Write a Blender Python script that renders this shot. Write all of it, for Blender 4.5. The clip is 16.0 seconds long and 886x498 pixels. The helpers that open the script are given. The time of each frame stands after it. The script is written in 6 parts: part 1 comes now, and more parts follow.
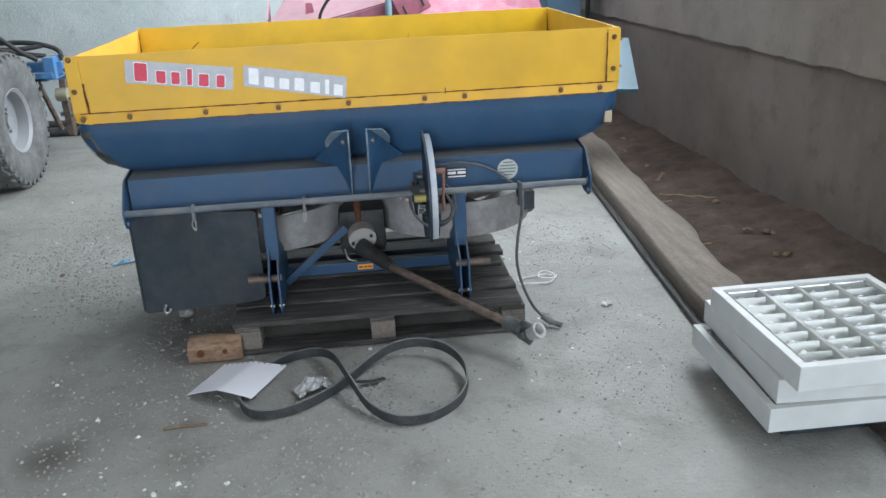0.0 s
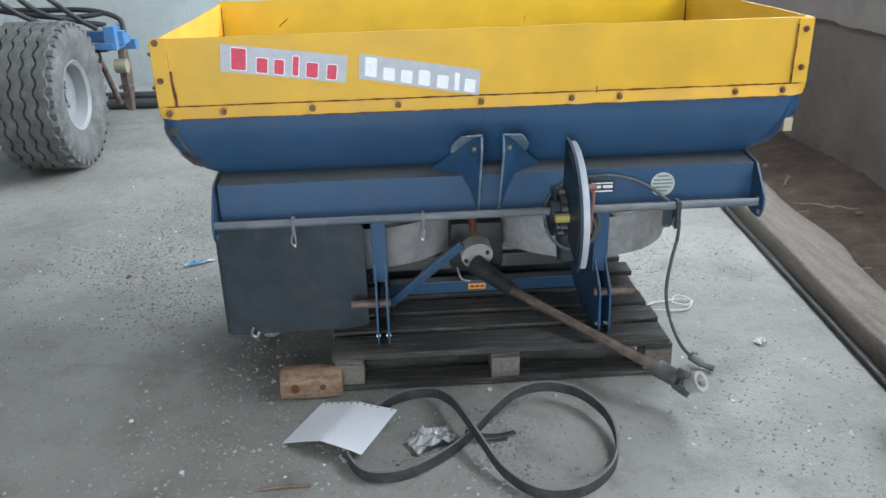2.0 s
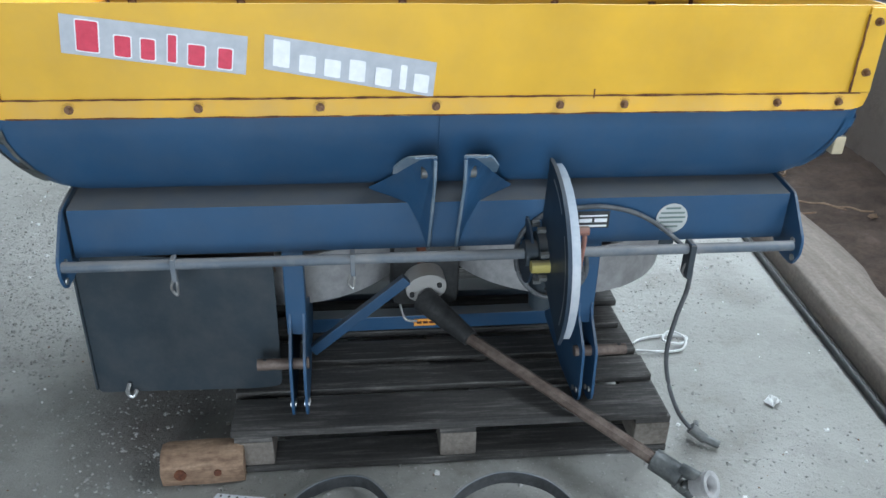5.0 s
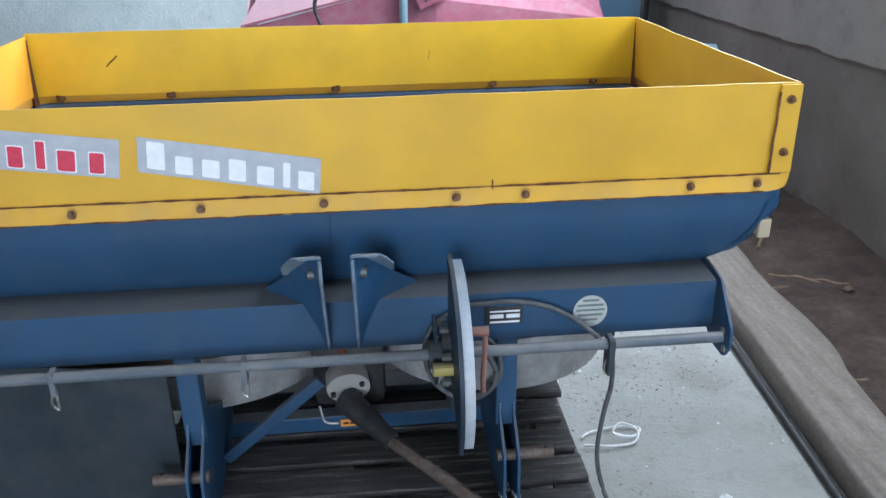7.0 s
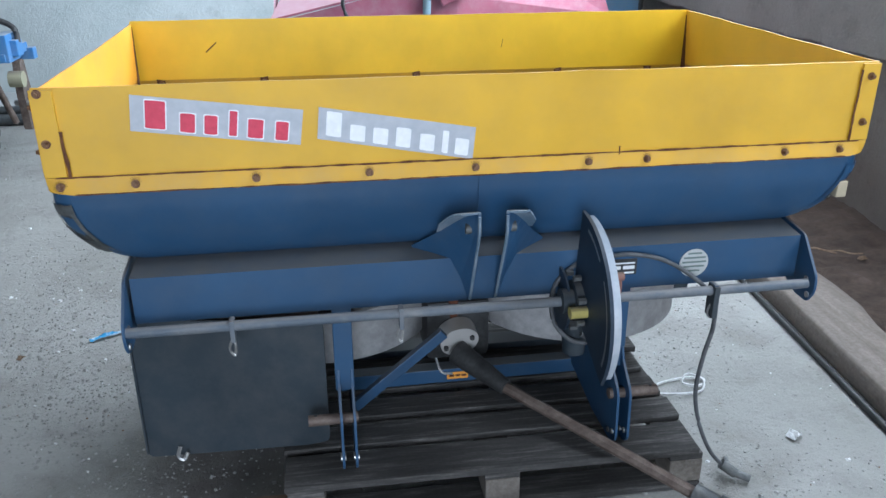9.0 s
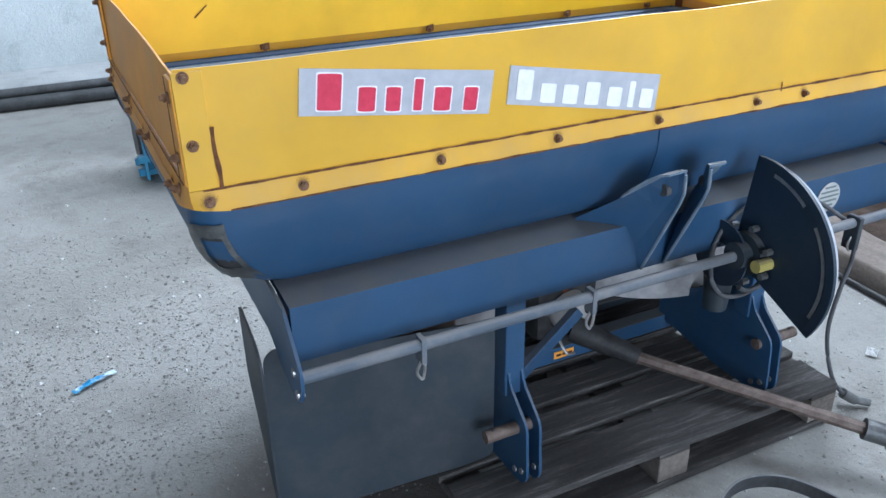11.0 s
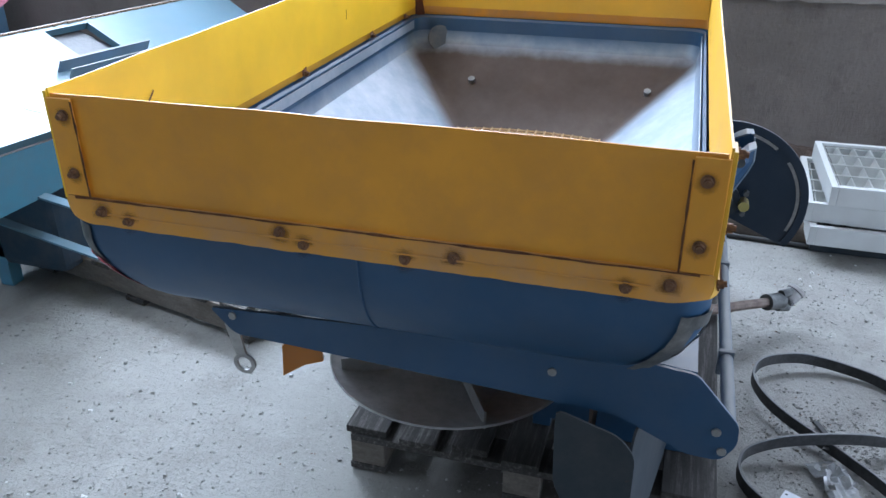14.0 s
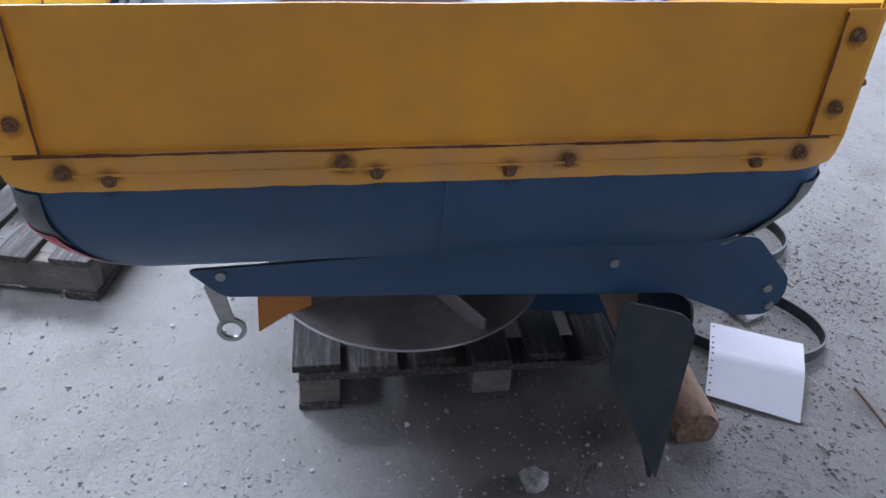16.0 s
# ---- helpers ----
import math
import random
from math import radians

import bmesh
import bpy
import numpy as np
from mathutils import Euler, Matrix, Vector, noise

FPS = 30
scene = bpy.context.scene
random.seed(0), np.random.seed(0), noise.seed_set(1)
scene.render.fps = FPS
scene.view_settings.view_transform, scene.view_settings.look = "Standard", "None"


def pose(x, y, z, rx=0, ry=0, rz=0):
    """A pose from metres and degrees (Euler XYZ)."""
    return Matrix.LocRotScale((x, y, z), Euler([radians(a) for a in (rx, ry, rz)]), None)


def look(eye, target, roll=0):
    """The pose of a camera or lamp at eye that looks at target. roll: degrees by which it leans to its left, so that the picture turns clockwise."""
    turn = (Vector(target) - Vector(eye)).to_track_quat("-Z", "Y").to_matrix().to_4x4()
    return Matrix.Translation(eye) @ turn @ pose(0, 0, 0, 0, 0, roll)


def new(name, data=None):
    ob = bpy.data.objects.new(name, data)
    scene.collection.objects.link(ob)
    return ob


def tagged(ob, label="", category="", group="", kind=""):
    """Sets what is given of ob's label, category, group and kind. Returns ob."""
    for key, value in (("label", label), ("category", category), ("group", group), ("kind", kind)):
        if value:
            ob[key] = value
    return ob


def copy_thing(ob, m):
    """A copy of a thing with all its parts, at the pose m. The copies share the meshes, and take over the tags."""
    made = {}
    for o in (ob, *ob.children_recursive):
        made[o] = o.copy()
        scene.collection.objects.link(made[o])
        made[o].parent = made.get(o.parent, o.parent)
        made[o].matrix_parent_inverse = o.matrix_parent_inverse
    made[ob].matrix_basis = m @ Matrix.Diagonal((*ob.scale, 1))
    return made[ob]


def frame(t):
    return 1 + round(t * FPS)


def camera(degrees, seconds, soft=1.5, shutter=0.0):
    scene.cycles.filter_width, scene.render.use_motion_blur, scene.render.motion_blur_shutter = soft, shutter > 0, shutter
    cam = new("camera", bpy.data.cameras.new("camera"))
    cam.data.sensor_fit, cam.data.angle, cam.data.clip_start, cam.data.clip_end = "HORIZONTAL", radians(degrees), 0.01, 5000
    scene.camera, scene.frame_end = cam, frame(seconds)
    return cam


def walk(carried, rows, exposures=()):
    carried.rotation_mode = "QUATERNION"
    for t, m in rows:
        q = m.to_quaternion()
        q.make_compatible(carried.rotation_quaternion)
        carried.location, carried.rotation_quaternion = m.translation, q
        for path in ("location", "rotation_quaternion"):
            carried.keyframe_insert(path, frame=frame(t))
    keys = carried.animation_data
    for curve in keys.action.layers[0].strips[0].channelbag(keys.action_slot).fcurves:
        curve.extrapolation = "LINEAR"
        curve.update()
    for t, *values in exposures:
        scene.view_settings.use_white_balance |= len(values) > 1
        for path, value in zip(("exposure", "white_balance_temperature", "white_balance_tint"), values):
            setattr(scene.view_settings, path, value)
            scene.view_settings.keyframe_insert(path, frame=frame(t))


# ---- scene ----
cam = camera(57.5, 16.0)
PATH = [
    (0, (0.027, -3.145, 1.539), (0.196, -1.28, 0.837), -2.5),
    (0.5, (-0.141, -3.033, 1.536), (0.051, -1.204, 0.75), -0.4),
    (1, (-0.22, -2.925, 1.532), (-0.035, -1.125, 0.68), 0.9),
    (1.5, (-0.255, -2.716, 1.531), (-0.175, -0.901, 0.695), 0.2),
    (2, (-0.282, -2.579, 1.549), (-0.199, -0.734, 0.782), -1.5),
    (2.5, (-0.427, -2.46, 1.572), (-0.165, -0.611, 0.855), -1.5),
    (3, (-0.564, -2.377, 1.6), (-0.186, -0.536, 0.915), -0.4),
    (3.5, (-0.428, -2.224, 1.585), (-0.054, -0.407, 0.838), -0.4),
    (3.7, (-0.353, -2.163, 1.58), (-0.012, -0.357, 0.791), -0.6),
    (5.8, (-0.07, -1.675, 1.571), (0.093, 0.077, 0.621), 2.4),
    (6, (0.003, -1.661, 1.575), (0.196, 0.131, 0.708), 2.4),
    (6.5, (0.107, -1.673, 1.594), (0.323, 0.157, 0.815), 0.0),
    (7, (0.104, -1.702, 1.592), (0.244, 0.132, 0.807), -0.9),
    (7.5, (-0.031, -1.769, 1.579), (-0.063, 0.042, 0.729), -1.1),
    (8, (-0.182, -1.934, 1.591), (-0.134, -0.103, 0.788), -0.4),
    (8.2, (-0.214, -1.964, 1.594), (-0.141, -0.127, 0.805), -0.2),
    (10.3, (-0.904, -1.669, 1.572), (-0.256, 0.023, 0.724), -0.8),
    (10.5, (-1.004, -1.609, 1.564), (-0.322, 0.056, 0.692), -0.8),
    (11, (-1.217, -1.358, 1.521), (-0.444, 0.265, 0.645), -0.9),
    (11.5, (-1.4, -1.147, 1.553), (-0.474, 0.36, 0.62), -2.2),
    (12, (-1.682, -0.957, 1.579), (-0.517, 0.351, 0.613), -0.5),
    (12.5, (-1.834, -0.69, 1.56), (-0.49, 0.443, 0.608), -0.9),
    (13, (-1.896, -0.398, 1.573), (-0.385, 0.469, 0.591), -1.3),
    (13.5, (-2.09, -0.121, 1.604), (-0.42, 0.473, 0.677), -0.3),
    (14, (-2.203, 0.075, 1.597), (-0.494, 0.605, 0.704), -0.1),
    (14.5, (-2.062, 0.269, 1.586), (-0.312, 0.721, 0.73), -1.7),
    (15, (-1.998, 0.465, 1.574), (-0.263, 0.64, 0.595), -1.8),
    (15.5, (-2.047, 0.678, 1.552), (-0.405, 0.555, 0.417), 0.9),
    (16, (-2.041, 0.718, 1.529), (-0.417, 0.49, 0.384), 2.7),
]
walk(cam, [(t, look(*p)) for t, *p in PATH], exposures=[(0, -0.1, 6250, 11), (2.0, 0.02, 6200, 10), (3.5, 0.02, 6100, 10), (5.8, 0.16, 5800, 7), (6.5, 0.0, 5750, 9), (7.5, -0.1, 5700, 11), (8.2, -0.05, 5700, 11), (10.5, 0.16, 5650, 12), (12, 0.38, 5550, 15), (13.3, 0.38, 5500, 14), (14.0, 0.2, 5500, 14), (14.5, -0.07, 5450, 13), (15.0, -0.31, 5450, 13), (15.5, -0.44, 5450, 18), (16, 0.12, 5750, 24)])

# ---------------------------------------------------------------- daylight
world = bpy.data.worlds.new("sky")
scene.world = world
world.use_nodes = True
wn = world.node_tree
sky = wn.nodes.new("ShaderNodeTexSky")
sky.sky_type, sky.sun_disc = "NISHITA", False
sky.sun_elevation, sky.sun_rotation = radians(40), radians(100)
wn.links.new(sky.outputs[0], wn.nodes["Background"].inputs[0])
wn.nodes["Background"].inputs[1].default_value = 0.1


def area_light(name, eye, target, w, h, watts, color):
    lamp = bpy.data.lights.new(name, "AREA")
    lamp.shape, lamp.size, lamp.size_y, lamp.energy, lamp.color = "RECTANGLE", w, h, watts, color
    ob = new(name, lamp)
    ob.matrix_world = look(eye, target)
    return ob


# daylight from two high windows, side doorway and gate, unseen; overhead fill added
area_light("window_daylight", (2.50, 2.9, 3.0), (-2.4, 2.75, 1.75), 3.4, 1.45, 430, (0.87, 0.95, 1.0))
area_light("side_window_daylight", (2.46, -0.3, 2.95), (0.0, -0.6, 0.6), 2.0, 1.4, 105, (0.88, 0.95, 1.0))
area_light("doorway_daylight", (2.56, -2.75, 1.25), (-2.0, -2.6, 0.9), 2.2, 2.3, 40, (0.88, 0.95, 1.0))
# added fill lamp that lifts the floor behind the spreader
area_light("overhead_fill", (-0.5, 3.3, 4.38), (-0.5, 3.3, 0.0), 1.6, 2.4, 90, (0.88, 0.95, 1.0))
area_light("gate_daylight", (-1.2, -7.2, 1.7), (-0.4, 0.0, 0.5), 2.7, 3.0, 300, (0.87, 0.94, 1.0))


# ---------------------------------------------------------------- materials
def material(name, rough=0.6, metal=0.0):
    m = bpy.data.materials.new(name)
    m.use_nodes = True
    b = m.node_tree.nodes["Principled BSDF"]
    b.inputs["Roughness"].default_value, b.inputs["Metallic"].default_value = rough, metal
    return m, m.node_tree, b


def noise_node(t, scale, detail=4.0, rough=0.55, coord="Object"):
    tc = t.nodes.new("ShaderNodeTexCoord")
    n = t.nodes.new("ShaderNodeTexNoise")
    n.inputs["Scale"].default_value, n.inputs["Detail"].default_value = scale, detail
    n.inputs["Roughness"].default_value = rough
    t.links.new(tc.outputs[coord], n.inputs["Vector"])
    return n.outputs["Fac"]


def ramp(t, fac, stops):
    r = t.nodes.new("ShaderNodeValToRGB")
    while len(r.color_ramp.elements) < len(stops):
        r.color_ramp.elements.new(0.5)
    for e, (p, c) in zip(r.color_ramp.elements, stops):
        e.position = p
        e.color = (*c, 1) if len(c) == 3 else c
    t.links.new(fac, r.inputs[0])
    return r.outputs[0]


def gray(v):
    return (v, v, v)


def mix(t, fac, a, b, mode="MIX"):
    n = t.nodes.new("ShaderNodeMix")
    n.data_type, n.blend_type = "RGBA", mode
    for sock, v in ((n.inputs[0], fac), (n.inputs[6], a), (n.inputs[7], b)):
        if isinstance(v, bpy.types.NodeSocket):
            t.links.new(v, sock)
        elif isinstance(v, tuple):
            sock.default_value = (*v, 1)
        else:
            sock.default_value = v
    return n.outputs[2]


def math_node(t, op, a, b=0.0, clamp=True):
    n = t.nodes.new("ShaderNodeMath")
    n.operation, n.use_clamp = op, clamp
    for sock, v in zip(n.inputs, (a, b)):
        if isinstance(v, bpy.types.NodeSocket):
            t.links.new(v, sock)
        else:
            sock.default_value = v
    return n.outputs[0]


def bump(t, b, height, strength, dist=0.01):
    n = t.nodes.new("ShaderNodeBump")
    n.inputs["Strength"].default_value, n.inputs["Distance"].default_value = strength, dist
    t.links.new(height, n.inputs["Height"])
    t.links.new(n.outputs[0], b.inputs["Normal"])


def upward(t, lo=0.55, hi=0.95):
    g = t.nodes.new("ShaderNodeNewGeometry")
    s = t.nodes.new("ShaderNodeSeparateXYZ")
    t.links.new(g.outputs["Normal"], s.inputs[0])
    m = t.nodes.new("ShaderNodeMapRange")
    m.inputs[1].default_value, m.inputs[2].default_value = lo, hi
    t.links.new(s.outputs[2], m.inputs[0])
    return m.outputs[0]


def painted(name, c, rough=0.45, dust=(0.16, 0.13, 0.1), dusty=0.75, wear=0.12, worn=(0.10, 0.05, 0.03), film=0.25):
    """Painted sheet steel: faded patches, a dust film, settled dust on level faces, small chips."""
    m, t, b = material(name, rough)
    big = noise_node(t, 3.0, 5)
    fine = noise_node(t, 38.0, 6, 0.65)
    base = mix(t, ramp(t, big, [(0.35, gray(0)), (0.7, gray(1))]), tuple(v * 0.86 for v in c), tuple(min(1, v * 1.12) for v in c))
    base = mix(t, math_node(t, "MULTIPLY", ramp(t, noise_node(t, 9.0, 8, 0.7), [(0.42, gray(0)), (0.75, gray(1))]), film), base, dust)
    chips = ramp(t, fine, [(0.74 - wear * 0.3, gray(0)), (0.78 - wear * 0.2, gray(1))])
    base = mix(t, math_node(t, "MULTIPLY", chips, 0.8), base, worn)
    settled = math_node(t, "MULTIPLY", upward(t), math_node(t, "ADD", ramp(t, noise_node(t, 14.0, 6), [(0.25, gray(0.2)), (0.7, gray(0.5))]), dusty * 0.5))
    base = mix(t, settled, base, dust)
    t.links.new(base, b.inputs["Base Color"])
    r = t.nodes.new("ShaderNodeMapRange")
    r.inputs[3].default_value, r.inputs[4].default_value = rough - 0.08, min(1, rough + 0.3)
    t.links.new(big, r.inputs[0])
    t.links.new(r.outputs[0], b.inputs["Roughness"])
    bump(t, b, fine, 0.06, 0.004)
    return m


def rough_stuff(name, stops, scale, rough=0.85, bump_scale=60.0, strength=0.3, dist=0.006, metal=0.0, stretch=None, vary=0.0):
    m, t, b = material(name, rough, metal)
    if stretch:
        tc = t.nodes.new("ShaderNodeTexCoord")
        mp = t.nodes.new("ShaderNodeMapping")
        mp.inputs["Scale"].default_value = stretch
        t.links.new(tc.outputs["Object"], mp.inputs[0])
        n = t.nodes.new("ShaderNodeTexNoise")
        n.inputs["Scale"].default_value, n.inputs["Detail"].default_value, n.inputs["Roughness"].default_value = scale, 7, 0.65
        t.links.new(mp.outputs[0], n.inputs["Vector"])
        fac = n.outputs["Fac"]
    else:
        fac = noise_node(t, scale, 7, 0.62)
    col = ramp(t, fac, stops)
    fine = noise_node(t, bump_scale, 5, 0.7)
    col = mix(t, ramp(t, fine, [(0.35, gray(0.35)), (0.6, gray(0))]), col, tuple(v * 0.5 for v in stops[0][1]))
    if vary:
        oi = t.nodes.new("ShaderNodeObjectInfo")
        col = mix(t, math_node(t, "MULTIPLY", oi.outputs["Random"], vary), col, tuple(v * 0.45 for v in stops[0][1]))
    t.links.new(col, b.inputs["Base Color"])
    bump(t, b, fine if not stretch else fac, strength, dist)
    return m


YELLOW = painted("yellow_paint", (0.74, 0.42, 0.018), 0.38, dust=(0.48, 0.34, 0.14), dusty=0.2, wear=0.0, worn=(0.14, 0.05, 0.02), film=0.12)
BLUE = painted("blue_paint", (0.021, 0.072, 0.152), 0.36, dust=(0.15, 0.145, 0.135), dusty=0.9, wear=0.02, worn=(0.08, 0.07, 0.065), film=0.14)
PALESTRIP = painted("scoured_strip", (0.27, 0.34, 0.42), 0.30, dust=(0.52, 0.55, 0.60), dusty=0.5, wear=0.02, worn=(0.09, 0.06, 0.05), film=0.6)


def hopper_liner():
    """Blue paint left near the rim, scoured to pale metal below, one end brown."""
    m, t, b = material("hopper_liner", 0.34)
    cloud = noise_node(t, 5.0, 7, 0.65)
    grain = noise_node(t, 70.0, 5, 0.7)
    pale = mix(t, ramp(t, noise_node(t, 9.0, 8, 0.7), [(0.40, gray(0)), (0.72, gray(0.7))]), (0.30, 0.37, 0.45), (0.54, 0.57, 0.62))
    tc = t.nodes.new("ShaderNodeTexCoord")
    xyz = t.nodes.new("ShaderNodeSeparateXYZ")
    t.links.new(tc.outputs["Object"], xyz.inputs[0])
    x, y, z = xyz.outputs
    high = math_node(t, "ADD", z, math_node(t, "MULTIPLY", cloud, 0.05))
    col = mix(t, ramp(t, high, [(0.893, gray(0)), (0.955, gray(0.92))]), pale, (0.016, 0.068, 0.148))
    # the brown covers the far end slope and fades out past the creases
    off = math_node(t, "ABSOLUTE", math_node(t, "SUBTRACT", y, 0.59, False))
    reach = math_node(t, "SUBTRACT", math_node(t, "ADD", x, math_node(t, "MULTIPLY", cloud, 0.10), False), math_node(t, "MULTIPLY", off, 1.12))
    brown = ramp(t, cloud, [(0.3, (0.085, 0.062, 0.050)), (0.6, (0.125, 0.095, 0.080)), (0.85, (0.17, 0.14, 0.12))])
    low = ramp(t, high, [(0.865, gray(1)), (0.910, gray(0.0))])
    brown_end = math_node(t, "MULTIPLY", ramp(t, reach, [(0.24, gray(0)), (0.37, gray(1))]), low)
    col = mix(t, brown_end, col, brown)
    t.links.new(col, b.inputs["Base Color"])
    t.links.new(math_node(t, "ADD", math_node(t, "MULTIPLY", brown_end, 0.4), 0.34), b.inputs["Roughness"])
    bump(t, b, grain, 0.10, 0.003)
    return m


LINER = hopper_liner()
DUSTYELLOW = painted("dusty_yellow_flange", (0.70, 0.385, 0.025), 0.45, dust=(0.48, 0.33, 0.13), dusty=0.4, wear=0.02, worn=(0.14, 0.05, 0.02), film=0.4)

# deeper orange copy of the yellow: shade painted in, plus a dust film
SHADEYELLOW = painted("shaded_dusty_yellow_end", (0.78, 0.350, 0.020), 0.42, dust=(0.50, 0.24, 0.065), dusty=0.3, wear=0.0, worn=(0.14, 0.05, 0.02), film=0.4)
# brighter yellow with less film than the front panel
BRIGHTYELLOW = painted("bright_yellow_paint", (0.86, 0.53, 0.012), 0.36, dust=(0.55, 0.38, 0.12), dusty=0.1, wear=0.0, worn=(0.14, 0.05, 0.02), film=0.06)
TANFLANGE = painted("dirt_filmed_flange", (0.70, 0.33, 0.04), 0.5, dust=(0.50, 0.29, 0.14), dusty=0.5, wear=0.02, worn=(0.14, 0.05, 0.02), film=0.9)


def stain_material():
    """A soft-edged rusty smudge round a bolt."""
    m, t, b = material("rust_smudge", 0.8)
    t.links.new(ramp(t, noise_node(t, 60, 5), [(0.35, (0.09, 0.042, 0.018)), (0.65, (0.20, 0.10, 0.035))]), b.inputs["Base Color"])
    tc = t.nodes.new("ShaderNodeTexCoord")
    ln = t.nodes.new("ShaderNodeVectorMath")
    ln.operation = "LENGTH"
    t.links.new(tc.outputs["Object"], ln.inputs[0])
    edge = t.nodes.new("ShaderNodeMath")
    edge.operation = "MULTIPLY_ADD"
    t.links.new(noise_node(t, 45, 5), edge.inputs[0])
    edge.inputs[1].default_value = 0.024
    t.links.new(ln.outputs["Value"], edge.inputs[2])
    t.links.new(ramp(t, edge.outputs[0], [(0.016, gray(0.5)), (0.024, gray(0.25)), (0.046, gray(0))]), b.inputs["Alpha"])
    return m


SMUDGE = stain_material()
QUADBLUE = painted("navy_quadrant_paint", (0.010, 0.024, 0.044), 0.35, dust=(0.08, 0.09, 0.10), dusty=0.5, wear=0.03, worn=(0.2, 0.2, 0.2), film=0.15)
BROWNSHEET = painted("rust_brown_sheet", (0.19, 0.125, 0.095), 0.6, dust=(0.25, 0.20, 0.17), dusty=0.4, wear=0.1, film=0.5)
REDLENS = painted("red_reflector", (0.45, 0.02, 0.05), 0.25, dusty=0.2, film=0.15)
# worn pale edges, and the window glint on the folded lug tops
LUGEDGE = painted("worn_glint_edge", (0.10, 0.16, 0.22), 0.4, dust=(0.34, 0.36, 0.38), dusty=0.8, wear=0.2, worn=(0.3, 0.3, 0.3), film=0.7)
DARK = painted("dark_guard", (0.020, 0.032, 0.042), 0.45, dust=(0.10, 0.095, 0.09), dusty=0.7, wear=0.05, film=0.38)
LIGHTBLUE = painted("light_blue_paint", (0.080, 0.17, 0.225), 0.30, dust=(0.14, 0.18, 0.20), dusty=0.3, wear=0.02, worn=(0.3, 0.2, 0.14), film=0.3)
ROLLERBLUE = painted("bright_blue_paint", (0.06, 0.36, 0.62), 0.4, dust=(0.3, 0.34, 0.36), dusty=0.4, wear=0.03, film=0.25)
PINK = painted("faded_red_paint", (0.36, 0.10, 0.145), 0.5, dust=(0.44, 0.31, 0.33), dusty=0.7, wear=0.04, worn=(0.16, 0.06, 0.04), film=0.4)
FRAMEBLUE = painted("implement_blue", (0.05, 0.19, 0.42), 0.45, dust=(0.3, 0.32, 0.33), dusty=0.7, wear=0.06, film=0.4)
WHITE = painted("white_enamel", (0.58, 0.60, 0.59), 0.35, dust=(0.5, 0.49, 0.46), dusty=0.25, wear=0.0, film=0.15)
SCUFFED = rough_stuff("scuffed_steel", [(0.3, (0.045, 0.05, 0.052)), (0.55, (0.16, 0.165, 0.16)), (0.8, (0.32, 0.31, 0.29))], 12, 0.5, 40, 0.15, 0.003, 0.5)
STEEL = rough_stuff("worn_steel", [(0.3, (0.30, 0.30, 0.29)), (0.7, (0.52, 0.51, 0.49))], 7, 0.36, 50, 0.08, 0.003, 0.75)
BARSTEEL = painted("worn_blue_tube", (0.095, 0.118, 0.145), 0.45, dust=(0.25, 0.24, 0.225), dusty=0.6, wear=0.1, worn=(0.3, 0.3, 0.3), film=0.7)
DISCSTEEL = rough_stuff("stainless_disc", [(0.3, (0.42, 0.41, 0.39)), (0.75, (0.60, 0.59, 0.57))], 4, 0.42, 30, 0.05, 0.003, 0.6)
APRON = rough_stuff("galvanised_apron", [(0.3, (0.30, 0.29, 0.28)), (0.7, (0.55, 0.54, 0.53))], 4, 0.55, 25, 0.06, 0.003, 0.3)
RUST = rough_stuff("rust", [(0.3, (0.055, 0.016, 0.008)), (0.6, (0.15, 0.05, 0.02)), (0.8, (0.25, 0.11, 0.045))], 60, 0.8, 150, 0.3, 0.003)
RUSTLINE = rough_stuff("rust_seam", [(0.35, (0.085, 0.028, 0.012)), (0.7, (0.24, 0.10, 0.03))], 35, 0.85, 120, 0.2, 0.002)
SHAFT = rough_stuff("rusty_shaft", [(0.3, (0.085, 0.057, 0.045)), (0.7, (0.23, 0.18, 0.148))], 22, 0.6, 90, 0.2, 0.003, 0.3)
BOLT = rough_stuff("rusty_bolt", [(0.3, (0.09, 0.04, 0.02)), (0.7, (0.30, 0.16, 0.075))], 70, 0.6, 150, 0.3, 0.002, 0.3)
ORANGE = painted("orange_paint", (0.48, 0.17, 0.02), 0.6, dust=(0.3, 0.16, 0.07), dusty=0.5, wear=0.15, film=0.5)
RUBBER = rough_stuff("black_rubber", [(0.3, (0.018, 0.018, 0.018)), (0.7, (0.05, 0.05, 0.048))], 20, 0.6, 80, 0.15, 0.003)
HOSE = rough_stuff("dusty_hose", [(0.3, (0.05, 0.052, 0.055)), (0.7, (0.13, 0.135, 0.14))], 25, 0.6, 80, 0.15, 0.002)
BELT = rough_stuff("dusty_belt", [(0.3, (0.022, 0.023, 0.024)), (0.7, (0.065, 0.067, 0.068))], 20, 0.55, 80, 0.15, 0.003)
TYRE = rough_stuff("dusty_tyre", [(0.3, (0.08, 0.082, 0.08)), (0.7, (0.19, 0.19, 0.182))], 9, 0.9, 70, 0.3, 0.004)
RIM = painted("silver_rim", (0.26, 0.27, 0.28), 0.35, dust=(0.3, 0.3, 0.29), dusty=0.5, wear=0.0, film=0.3)
WOOD = rough_stuff("weathered_wood", [(0.25, (0.045, 0.042, 0.039)), (0.52, (0.10, 0.093, 0.085)), (0.70, (0.29, 0.27, 0.245))], 5, 0.9, 90, 0.35, 0.004, 0, (1.2, 16, 16), 0.6)
